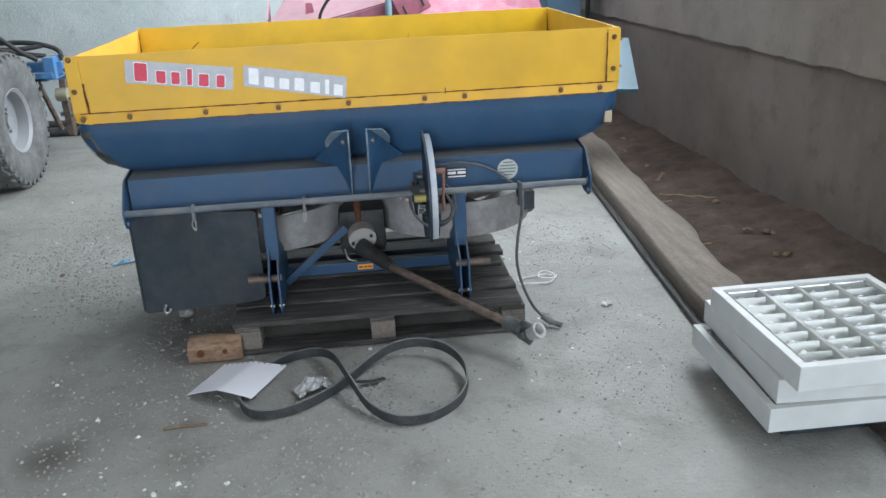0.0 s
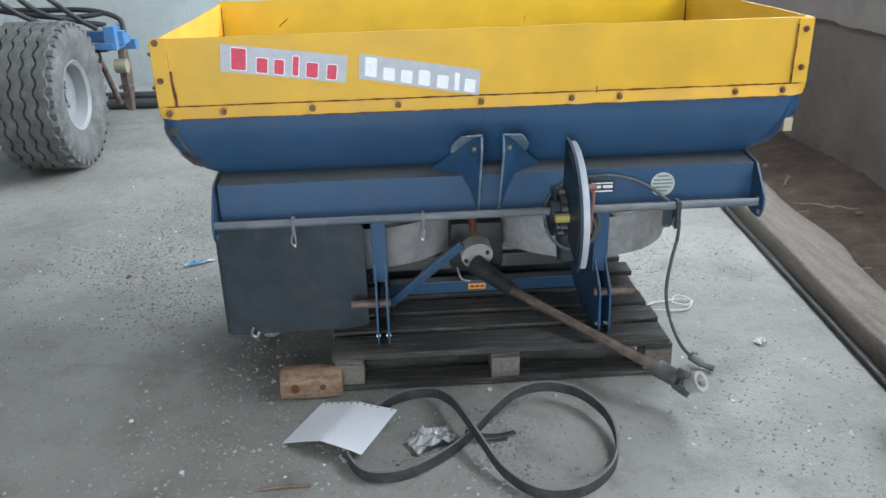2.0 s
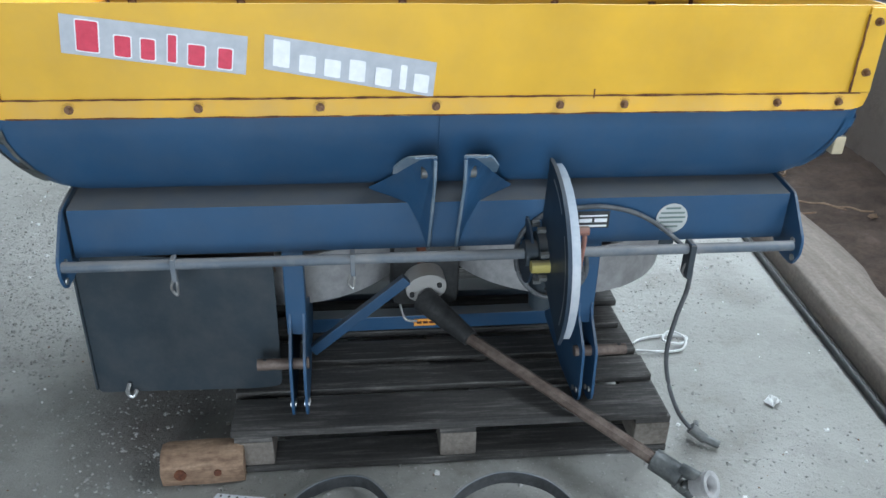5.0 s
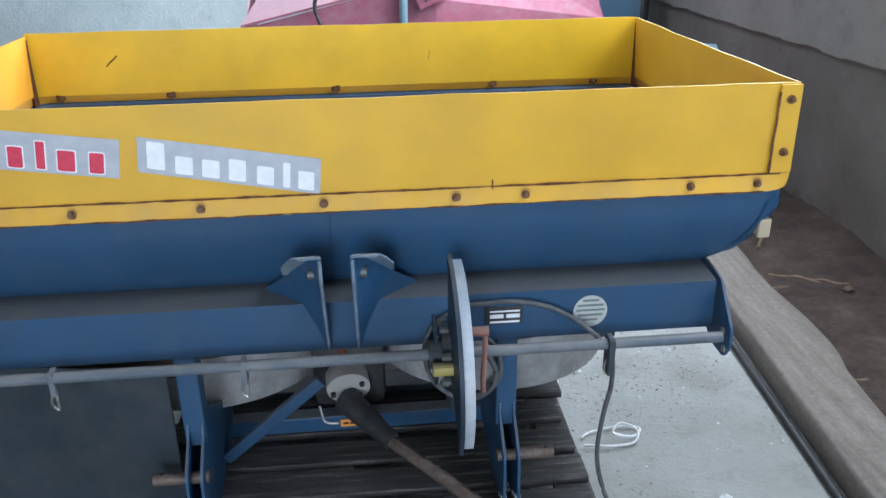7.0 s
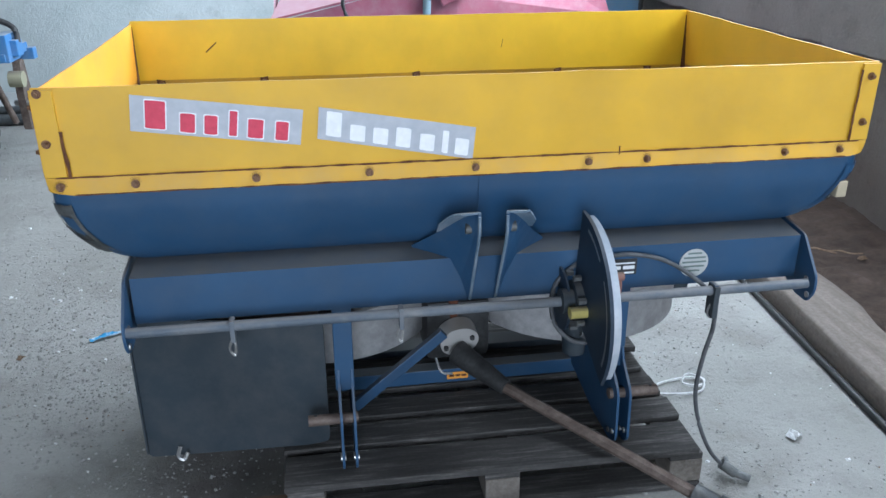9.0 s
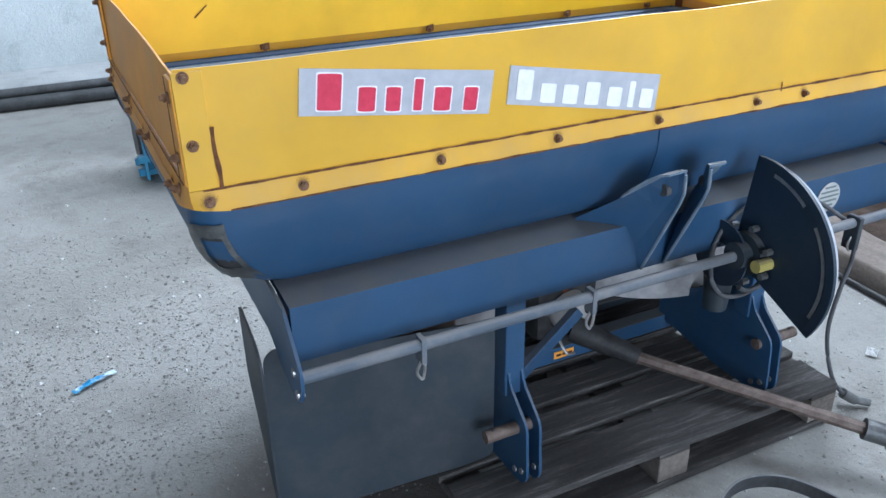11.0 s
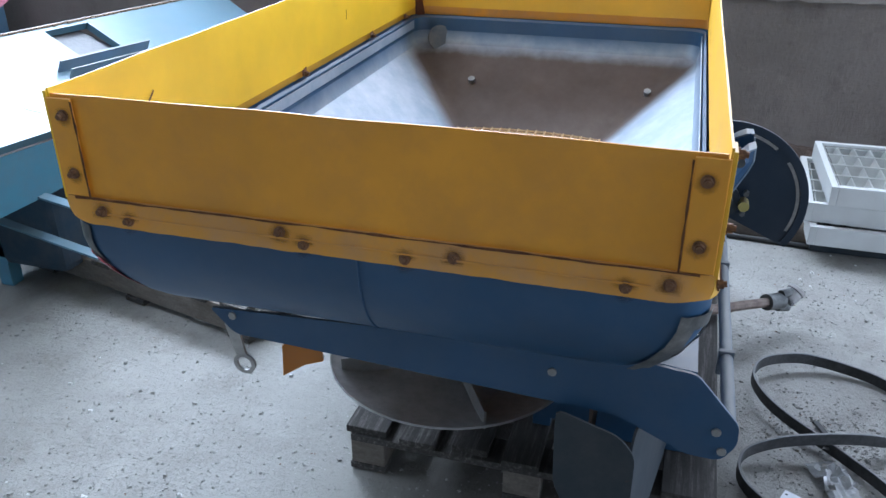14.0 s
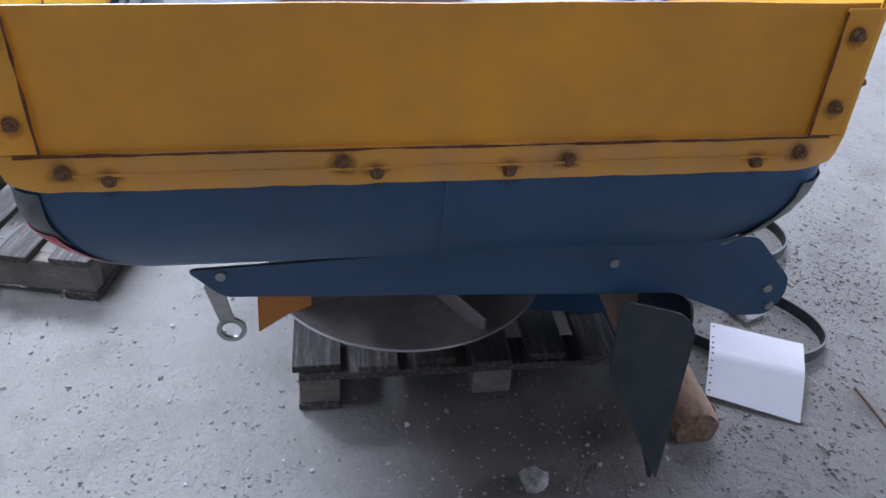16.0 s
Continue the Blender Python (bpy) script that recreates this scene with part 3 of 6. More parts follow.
def hopper():
    bm = bmesh.new()
    prof = [(0.0, 0.0, 0.978, 0.055), (0.001, 0.001, 0.93, 0.055), (0.005, 0.005, 0.90, 0.057), (0.014, 0.014, 0.87, 0.062), (0.034, 0.028, 0.83, 0.07), (0.060, 0.046, 0.795, 0.08), (0.086, 0.062, 0.772, 0.085), (0.108, 0.080, 0.758, 0.085)]
    rings = [ring_verts(bm, W0 - 0.008 + d, W1 + 0.008 - d, D0 - 0.008 + e, D1 + 0.008 - e, r, z) for d, e, z, r in prof]
    rings.append(ring_verts(bm, -0.81, 0.81, 0.21, 1.0, 0.06, 0.700))
    rings.append(ring_verts(bm, -0.68, 0.68, 0.31, 0.88, 0.03, 0.615))
    loft(bm, rings)
    shell = part("hopper", bm, BLUE, SP, "blue sheet-steel hopper with rounded corners", 40)
    bm = bmesh.new()
    band = bmesh.new()
    loft(band, [ring_verts(band, W0 + 0.008 + d, W1 - 0.008 - d, D0 + 0.006 + d, D1 - 0.006 - d, 0.06, z) for d, z in ((0.001, 0.978), (0.008, 0.970), (0.012, 0.920))])
    part("inner_band", band, BLUE, shell, "dark blue band round the inside", 25)
    part("side_strip", boxed(-0.97, 0.97, 0.0195, 0.0215, 0.940, 0.966, 0.0008), PALESTRIP, shell, "scoured pale strip along the inside")
    part("side_strip", boxed(-0.97, 0.97, D1 - 0.0215, D1 - 0.0195, 0.935, 0.966, 0.0008), PALESTRIP, shell, "scoured pale strip along the inside")
    rings = [ring_verts(bm, W0 + 0.020, W1 - 0.020, D0 + 0.018, D1 - 0.018, 0.06, 0.921)]
    rings.append(ring_verts(bm, W0 + 0.040, W1 - 0.040, D0 + 0.030, D1 - 0.030, 0.055, 0.872))
    rings.append(ring_verts(bm, -0.66, 0.66, 0.325, 0.86, 0.02, 0.640))
    loft(bm, rings, cap_last=True)
    bm.normal_update()
    part("hopper_lining", bm, LINER, shell, "scoured pale blue inside with one brown end", 25)
    # weld seams on the outer band
    for p in ([(W0 - 0.0095 + d, 0.58, z) for d, e, z, r in prof[:7]], [(-0.02, D0 - 0.0095 + e, z) for d, e, z, r in prof[:7]]):
        part("weld_seam", tube(spline(p, 4), 0.0015, 6), BLUE, shell)
    # ragged worn corners
    for sx, lab in ((-1, "scuffed bare corner with a torn opening"), (1, "broken corner with yellowed bare metal")):
        bm = bmesh.new()
        cx = W0 - 0.008 if sx < 0 else W1 + 0.008
        grid = []
        levels = [(0.001, 0.938, 0.056), (0.004, 0.91, 0.057), (0.014, 0.87, 0.062), (0.031, 0.83, 0.07), (0.056, 0.79, 0.08)]
        for d, z, r in levels:
            row = []
            for k in range(9):
                a = radians(190 + 76 * k / 8)
                x = cx - sx * (d + r) + (math.cos(a) * (r + 0.005)) * (1 if sx < 0 else -1)
                y = D0 - 0.008 + d + r + math.sin(a) * (r + 0.005)
                row.append(bm.verts.new((x, y, z + 0.006 * noise.noise(Vector((k, z * 30, sx))))))
            grid.append(row)
        for i in range(4):
            for j in range(8):
                if i in (1, 2) and 3 <= j <= 6:
                    continue
                bm.faces.new((grid[i][j], grid[i][j + 1], grid[i + 1][j + 1], grid[i + 1][j]))
        patch = part("corner_patch", bm, SCUFFED if sx < 0 else BLUE, shell, lab, 40)
        if sx > 0:
            bm = bmesh.new()
            add_box(bm, W1 - 0.047, W1 - 0.016, 0.004, 0.032, 0.838, 0.886, 0.004)
            part("torn_plate", bm, painted("bare_cream_metal", (0.5, 0.42, 0.28), 0.5), shell, "torn pale plate at the corner")
            continue
        bm = bmesh.new()
        lo, hi = [], []
        for k in range(3, 8):
            a = radians(190 + 76 * k / 8)
            for lst, (d, z, r) in ((hi, levels[1]), (lo, levels[3])):
                x = cx - sx * (d + r) + (math.cos(a) * (r + 0.003)) * (1 if sx < 0 else -1)
                lst.append(bm.verts.new((x, D0 - 0.008 + d + r + math.sin(a) * (r + 0.003), z)))
        for k in range(4):
            bm.faces.new((hi[k], hi[k + 1], lo[k + 1], lo[k]))
        part("corner_opening", bm, BLACKTAG if sx < 0 else ORANGETAG, shell)
    # worn rear corner with a red reflector let in
    for nm, mat, lab, a0, a1, z0, z1, o in (("corner_patch", SCUFFED, "scuffed bare rear corner", 8, 82, 0.958, 0.868, 0.003), ("reflector", REDLENS, "cracked red reflector in the corner", 14, 70, 0.888, 0.800, 0.006)):
        bm = bmesh.new()
        rows = []
        for i in range(6):
            z = z0 + (z1 - z0) * i / 5
            d = 3.2 * max(0.0, 0.925 - z) ** 2 + 0.08 * max(0.0, 0.925 - z)
            r = 0.056 + 0.16 * max(0.0, 0.91 - z)
            row = []
            for k in range(9):
                a = radians(a0 + (a1 - a0) * k / 8)
                w = 0.005 * noise.noise(Vector((k, i, 5))) if i in (0, 5) else 0.0
                row.append(bm.verts.new((W0 - 0.008 + d + r - (r + o) * math.cos(a), D1 + 0.008 - 0.85 * d - r + (r + o) * math.sin(a), z + w)))
            rows.append(row)
        for p, q in zip(rows, rows[1:]):
            for k in range(8):
                bm.faces.new((p[k], p[k + 1], q[k + 1], q[k]))
        part(nm, bm, mat, shell, lab, 40)
    # bolts on the sloping end inside
    for y in (0.19, 0.865):
        part("lining_bolt", rod((0.849, y, 0.764), (0.838, y, 0.782), 0.013, 12), STEEL, shell)
    part("view_port", rod((1.012, 1.045, 0.893), (1.004, 1.040, 0.896), 0.05, 24), BARSTEEL, shell, "round grey patch inside the hopper")
    return shell


HOP = hopper()


def grille(x0, x1):
    bm = bmesh.new()
    n, k = 20, 16
    for i in range(n + 1):
        x = x0 + (x1 - x0) * i / n
        add_tube(bm, [Vector((x, 0.33 + 0.525 * j / 8, 0.650 + 0.012 * math.sin(math.pi * j / 8))) for j in range(9)], 0.0042, 4)
    for j in range(k + 1):
        y = 0.33 + 0.525 * j / k
        z = 0.650 + 0.012 * math.sin(math.pi * j / k)
        add_tube(bm, [Vector((x0, y, z + 0.004)), Vector((x1, y, z + 0.004))], 0.0042, 4)
    part("sieve_grille", bm, MESHGRILLE, HOP, "rusty wire sieve grille")


grille(0.06, 0.61)
grille(-0.61, -0.06)

# yellow extension: four panels, each a sheet with a foot flange and end flanges
BOLTMESH = None


def bolt(parent, p, nrm):
    global BOLTMESH
    m = Matrix.Translation(p) @ Vector(nrm).to_track_quat("Z", "Y").to_matrix().to_4x4() @ pose(0, 0, 0, 0, 0, 17 * (p[0] * 31 + p[2] * 57))
    if BOLTMESH is None:
        bm = bmesh.new()
        add_rod(bm, (0, 0, 0), (0, 0, 0.0025), 0.0105, 12)
        add_rod(bm, (0, 0, 0.002), (0, 0, 0.010), 0.0078, 6)
        add_rod(bm, (0, 0, 0.009), (0, 0, 0.015), 0.005, 8)
        BOLTMESH = part("bolt", bm, BOLT, parent)
        BOLTMESH.matrix_local = m
        return
    same("bolt", BOLTMESH, parent, m)


ZT, ZF, ZB = 1.215, 1.004, 0.958


def bowed(x0, x1, y, z0, z1, t, axis, bow, n=24):
    """A thin sheet whose upper edge bows a little."""
    bm = bmesh.new()
    cols = []
    for i in range(n + 1):
        s = i / n
        u = x0 + (x1 - x0) * s
        o = bow * math.sin(math.pi * s) + 0.0012 * noise.noise(Vector((u * 3, y, 2)))
        dz = 0.002 * noise.noise(Vector((u * 6, y, 9)))
        col = [(z0, 0), (z0 + (z1 - z0) * 0.5, o * 0.5), (z1 + dz, o)]
        vs = []
        for off in (0, t):
            for z, w in col:
                vs.append(bm.verts.new((u, y + w + off, z) if axis == "x" else (y + w + off, u, z)))
        cols.append(vs)
    for a, b in zip(cols, cols[1:]):
        for j in (0, 1):
            bm.faces.new((a[j], b[j], b[j + 1], a[j + 1]))
            bm.faces.new((a[j + 3], a[j + 4], b[j + 4], b[j + 3]))
        bm.faces.new((a[2], b[2], b[5], a[5]))
        bm.faces.new((a[0], a[3], b[3], b[0]))
    for c in (cols[0], cols[-1]):
        bm.faces.new((c[0], c[1], c[4], c[3]))
        bm.faces.new((c[1], c[2], c[5], c[4]))
    return bm


def foot_flange(a0, a1, base, out, axis, ztop, zlow, r=0.06, splay=0.013):
    """Folded foot strip that splays outward and follows the hopper's rounded corners."""
    rows = []
    n = 70
    for i in range(-10, n + 11):
        if i < 0:
            u = (i + 10) / 10
            a = radians(45 + 45 * u)
            k = 1 - u
            top, low, inset = a0 + u * r - 0.004 * k, a0 + r - r * math.cos(a) - (0.004 + splay) * k, r - r * math.sin(a)
        elif i > n:
            u = (n + 10 - i) / 10
            a = radians(45 + 45 * u)
            k = 1 - u
            top, low, inset = a1 - u * r + 0.004 * k, a1 - r + r * math.cos(a) + (0.004 + splay) * k, r - r * math.sin(a)
        else:
            top = low = a0 + r + (a1 - a0 - 2 * r) * i / n
            inset, k = 0.0, 0.0
        rag = 0.0025 * noise.noise(Vector((low * 19, base, 3)))
        ends = ((top, base + out * 0.004, ztop), (0.5 * (top + low), base + out * (0.004 + splay * 0.45 - inset * 0.4), 0.5 * (ztop + zlow)),
                (low, base + out * (0.004 + splay - inset), zlow + rag + 0.006 * k))
        rows.append(ends)
    bm = bmesh.new()
    grid = [[[bm.verts.new((u, w - o * out, z) if axis == "x" else (w - o * out, u, z)) for u, w, z in row] for row in rows] for o in (0.0, 0.003)]
    for i in range(len(rows) - 1):
        for g in grid:
            for j in (0, 1):
                bm.faces.new((g[i][j], g[i + 1][j], g[i + 1][j + 1], g[i][j + 1]))
        for j in (0, 2):
            bm.faces.new((grid[0][i][j], grid[0][i + 1][j], grid[1][i + 1][j], grid[1][i][j]))
    for i in (0, len(rows) - 1):
        for j in (0, 1):
            bm.faces.new((grid[0][i][j], grid[0][i][j + 1], grid[1][i][j + 1], grid[1][i][j]))
    bmesh.ops.recalc_face_normals(bm, faces=bm.faces)
    return bm


SMUDGEMESH = None


def smudge(parent, p, nrm, size):
    """A rust smudge round a bolt."""
    global SMUDGEMESH
    m = Matrix.Translation(p) @ Vector(nrm).to_track_quat("Z", "Y").to_matrix().to_4x4() @ Matrix.Diagonal((size, size, 0.3, 1))
    if SMUDGEMESH is None:
        bm = bmesh.new()
        add_rod(bm, (0, 0, 0), (0, 0, 0.001), 0.04, 20)
        SMUDGEMESH = part("rust_stain", bm, SMUDGE, parent)
        SMUDGEMESH.matrix_local = m
        return
    same("rust_stain", SMUDGEMESH, parent, m)


def long_panel(name, y, out, label, paint):
    """Front or back panel; out: the outward direction along y."""
    p = part(name, bowed(W0, W1, y if out < 0 else y - 0.004, ZF, ZT, 0.004, "x", 0.0), paint, SP, label)
    fy = (y - 0.005, y + 0.001) if out < 0 else (y - 0.001, y + 0.005)
    part("foot_flange", foot_flange(W0, W1, y, out, "x", ZF + 0.001, ZB + 0.006), DUSTYELLOW, p, "folded yellow foot flange with a rusted lower edge", 30)
    for x in (W0 - 0.004, W1 - 0.046):
        part("end_flange", boxed(x, x + 0.05, fy[0] - 0.001 * (out < 0), fy[1] + 0.001 * (out > 0), ZF + 0.002, ZT - 0.004, 0.0015), paint, p)
    n = (0, out, 0)
    face = fy[0] if out < 0 else fy[1]
    part("rust_seam", ribbon_strip((W0 + 0.02, face, ZF), (W1 - 0.02, face, ZF), 0.0038, n, 0.9), RUSTLINE, p, "rust along the fold")
    part("rust_seam", ribbon_strip((W0 + 0.06, y + out * 0.0175, ZB + 0.007), (W1 - 0.06, y + out * 0.0175, ZB + 0.007), 0.003, n, 1.2), RUSTLINE, p)
    part("rust_seam", ribbon_strip((W1 - 0.049, face, ZF), (W1 - 0.047, face, ZT - 0.02), 0.005, n, 0.8), RUSTLINE, p)
    part("rust_seam", ribbon_strip((W0 + 0.052, face, ZF), (W0 + 0.049, face, ZT - 0.10), 0.007, n, 0.9), RUSTLINE, p)
    return p, face


FRONT, ff = long_panel("front_panel", 0.0, -1, "yellow front extension panel with rusty fold and bolts", YELLOW)
BACK, bf = long_panel("back_panel", D1, 1, "bright yellow back extension panel", BRIGHTYELLOW)
for x in (-1.022, -0.853, -0.572, -0.298, -0.030, 0.267, 0.425, 0.812, 0.972):
    bolt(FRONT, (x, ff - 0.004, 0.983), (0, -1, 0.22))
    smudge(FRONT, (x, ff - 0.0045, 0.984), (0, -1, 0.22), 0.52)
for x, zs in ((-1.036, (1.203, 1.087)), (1.026, (1.178, 1.056))):
    for z in zs:
        bolt(FRONT, (x, ff - 0.001, z), (0, -1, 0))
part("rust_slit", ribbon_strip((0.349, ff, 0.972), (0.349, ff, 1.02), 0.004, (0, -1, 0), 0.6), RUSTLINE, FRONT)
for x in (-0.97, -0.60, -0.03, 0.53, 0.9):
    bolt(BACK, (x, D1 - 0.006, 0.992), (0, -1, 0))
    part("rust_stain", ribbon_strip((x - 0.015, D1 - 0.006, 0.994), (x + 0.015, D1 - 0.006, 0.996), 0.018, (0, -1, 0), 0.8, 0.0008, 0.004), RUSTLINE, BACK)
part("inner_edge", ribbon_strip((W0 + 0.02, D1 - 0.007, 0.972), (W1 - 0.02, D1 - 0.007, 0.976), 0.007, (0, -1, 0), 0.8), BLACKTAG, BACK)


ZS = 1.012


def side_panel(name, x, out, label, zt, paint):
    p = part(name, bowed(D0 + 0.006, D1 - 0.006, x if out < 0 else x - 0.004, ZS, zt, 0.004, "y", -0.006 * out), paint, SP, label)
    fx = (x - 0.007, x - 0.001) if out < 0 else (x + 0.001, x + 0.007)
    part("foot_flange", foot_flange(D0, D1, x, out, "y", ZS + 0.001, 0.964), TANFLANGE, p, "folded yellow foot flange, dusty", 30)
    for y in (D0 + 0.001, D1 - 0.051):
        part("end_flange", boxed(fx[0], fx[1], y, y + 0.05, ZS + 0.003, zt - 0.006, 0.0015), paint, p)
    n = (out, 0, 0)
    face = fx[0] if out < 0 else fx[1]
    part("rust_seam", ribbon_strip((face, D0 + 0.02, ZS), (face, D1 - 0.02, ZS), 0.0036, n, 0.9), RUSTLINE, p)
    part("rust_seam", ribbon_strip((face, D0 + 0.053, ZS), (face, D0 + 0.053, zt - 0.01), 0.004, n, 0.9), RUSTLINE, p)
    part("rust_seam", ribbon_strip((face, D1 - 0.053, ZS), (face, D1 - 0.053, zt - 0.01), 0.004, n, 0.9), RUSTLINE, p)
    part("pressed_rib", ribbon_strip((face + out * 0.0065, D0 + 0.09, 0.986), (face + out * 0.0065, D1 - 0.09, 0.986), 0.0035, n, 0.2), TANFLANGE, p)
    for y, z in ((0.062, 0.991), (0.128, 0.979), (0.408, 0.989), (0.492, 0.977), (0.677, 0.979), (0.723, 0.995), (1.028, 0.979), (1.085, 0.990), (0.03, 1.165), (0.028, 1.06), (1.13, 1.17), (1.132, 1.06)):
        low = z < ZS
        lean = 0.2 if low else 0.0
        at = face + (out * (-0.001 + 0.2 * (ZS - z)) if low else 0.0)
        bolt(p, (at, y, z), (out, 0, lean))
        smudge(p, (at + out * 0.0006, y, z - 0.003), (out, 0, lean), 0.68 if low else 0.55)
    return p


side_panel("end_panel", W0, -1, "yellow end extension panel, dusty, shade put into its paint", 1.206, SHADEYELLOW)
side_panel("end_panel", W1, 1, "yellow end extension panel", ZT, YELLOW)
# rusty inner corners
for x in (W0 + 0.004, W1 - 0.004):
    part("inner_corner", plate([(D1 - 0.045, 0.97), (D1 - 0.004, 0.97), (D1 - 0.004, ZT - 0.02), (D1 - 0.012, ZT - 0.02)], "x", x - 0.001, 0.002), RUST, BACK, "rusted inner corner gusset")
part("rust_mark", ribbon_strip((-0.80, D1 - 0.0085, 1.10), (-0.76, D1 - 0.0085, 1.135), 0.003, (0, -1, 0), 0.9), RUST, BACK)
part("rust_mark", ribbon_strip((0.30, D1 - 0.0085, 1.09), (0.305, D1 - 0.0085, 1.12), 0.002, (0, -1, 0), 0.9), RUST, BACK)

# two printed stickers: plain bars in the colours of the print
def sticker(corners, ink, cells, halo=None):
    a, b, c, d = [Vector((x, ff + 0.0062 - 0.0036, z)) for x, z in corners]
    bm = bmesh.new()
    vs = [bm.verts.new(p) for p in (a, b, c, d)] + [bm.verts.new(p + Vector((0, 0.0032, 0))) for p in (a, b, c, d)]
    for q in ((0, 1, 2, 3), (7, 6, 5, 4), (0, 4, 5, 1), (1, 5, 6, 2), (2, 6, 7, 3), (3, 7, 4, 0)):
        bm.faces.new([vs[i] for i in q])
    s = part("sticker", bm, STICKERGREY, FRONT, "grey sticker with a printed mark in bars")
    at = lambda u, v: (a + (b - a) * u + (d - a) * v + (c - b - d + a) * u * v).xz
    for u0, u1, v0, v1 in cells:
        if halo is not None:
            part("print_halo", mark_shape(at, u0, u1, v0, v1, 0.012), halo, s).location.y = 0.0007
        part("print_bar", mark_shape(at, u0, u1, v0, v1, 0.0), ink, s)


def mark_shape(at, u0, u1, v0, v1, grow):
    """A plain rounded block of print."""
    u0, u1, v0, v1 = u0 - grow * 0.6, u1 + grow * 0.6, v0 - grow * 2.6, v1 + grow * 2.6
    bm = bmesh.new()
    ring = [at(u, v) for u, v in rounded([(u0, v0), (u1, v0), (u1, v1), (u0, v1)], min(0.03, (u1 - u0) * 0.4), 4)]
    add_plate(bm, [tuple(p) for p in ring], "y", ff + 0.0012, 0.0014)
    return bm


sticker([(-0.839, 1.194), (-0.449, 1.144), (-0.461, 1.059), (-0.848, 1.110)], REDINK,
        [(0.085, 0.20, 0.10, 0.88), (0.285, 0.37, 0.38, 0.91), (0.425, 0.50, 0.38, 0.91), (0.57, 0.615, 0.20, 0.90), (0.68, 0.77, 0.38, 0.91), (0.845, 0.92, 0.38, 0.91)], WHITEINK)
sticker([(-0.412, 1.149), (-0.029, 1.084), (-0.037, 1.003), (-0.420, 1.072)], WHITEINK,
        [(0.05, 0.145, 0.08, 0.86), (0.20, 0.295, 0.40, 0.91), (0.345, 0.44, 0.40, 0.91), (0.49, 0.585, 0.30, 0.91), (0.645, 0.74, 0.40, 0.92), (0.79, 0.83, 0.22, 0.92), (0.875, 0.965, 0.40, 0.92)])

# front beam, end plates and adjusting bar
bm = bmesh.new()
add_plate(bm, [(-0.012, 0.612), (-0.012, 0.738), (0.125, 0.752), (0.125, 0.735), (0.004, 0.722), (0.004, 0.612)], "x", -0.905, 1.81, 0.0)
BEAM = part("front_beam", bm, BLUE, SP, "folded blue front beam, thick with dust on top")
for x in (-0.921, 0.914):
    ol = rounded([(0.985, 0.722), (0.93, 0.665), (0.125, 0.625), (-0.012, 0.562), (-0.075, 0.560), (-0.100, 0.60), (-0.098, 0.645), (-0.012, 0.742), (0.13, 0.757)], 0.012, 3)
    ep = part("end_plate", plate(ol, "x", x, 0.007, 0.001), BLUE, SP, "blue steel end plate")
    for y, z in ((-0.075, 0.583), (-0.06, 0.625), (0.25, 0.70), (0.93, 0.71)):
        bm = bmesh.new()
        add_rod(bm, (x - 0.004, y, z), (x + 0.011, y, z), 0.009, 8)
        part("rivet", bm, STEEL, ep)
BAR = part("adjusting_bar", rod((-0.914, -0.083, 0.624), (0.90, -0.083, 0.622), 0.0135, 18), BARSTEEL, SP, "worn blue-grey round adjusting bar", 40)
for x in (-0.66, -0.235, 0.625):
    bm = bmesh.new()
    add_tube(bm, spline([(x, -0.083, 0.612), (x + 0.004, -0.09, 0.575), (x, -0.085, 0.54), (x - 0.012, -0.085, 0.56), (x - 0.002, -0.088, 0.59)], 6), 0.0035, 6)
    part("spring_clip", bm, STEEL, BAR, "bent wire spring clip")
    part("clip_collar", boxed(x - 0.006, x + 0.006, -0.098, -0.066, 0.582, 0.642, 0.002), BLUE if x > 0 else BARSTEEL, BAR)

# top link lugs: plates that bend outward towards the hopper, with a folded top edge
def lug_x(y, z):
    front = -0.128 + max(0.0, 0.85 - z) / 0.236 * 0.1135
    return 0.143 * max(0.0, (y - front) / 0.138) ** 1.3


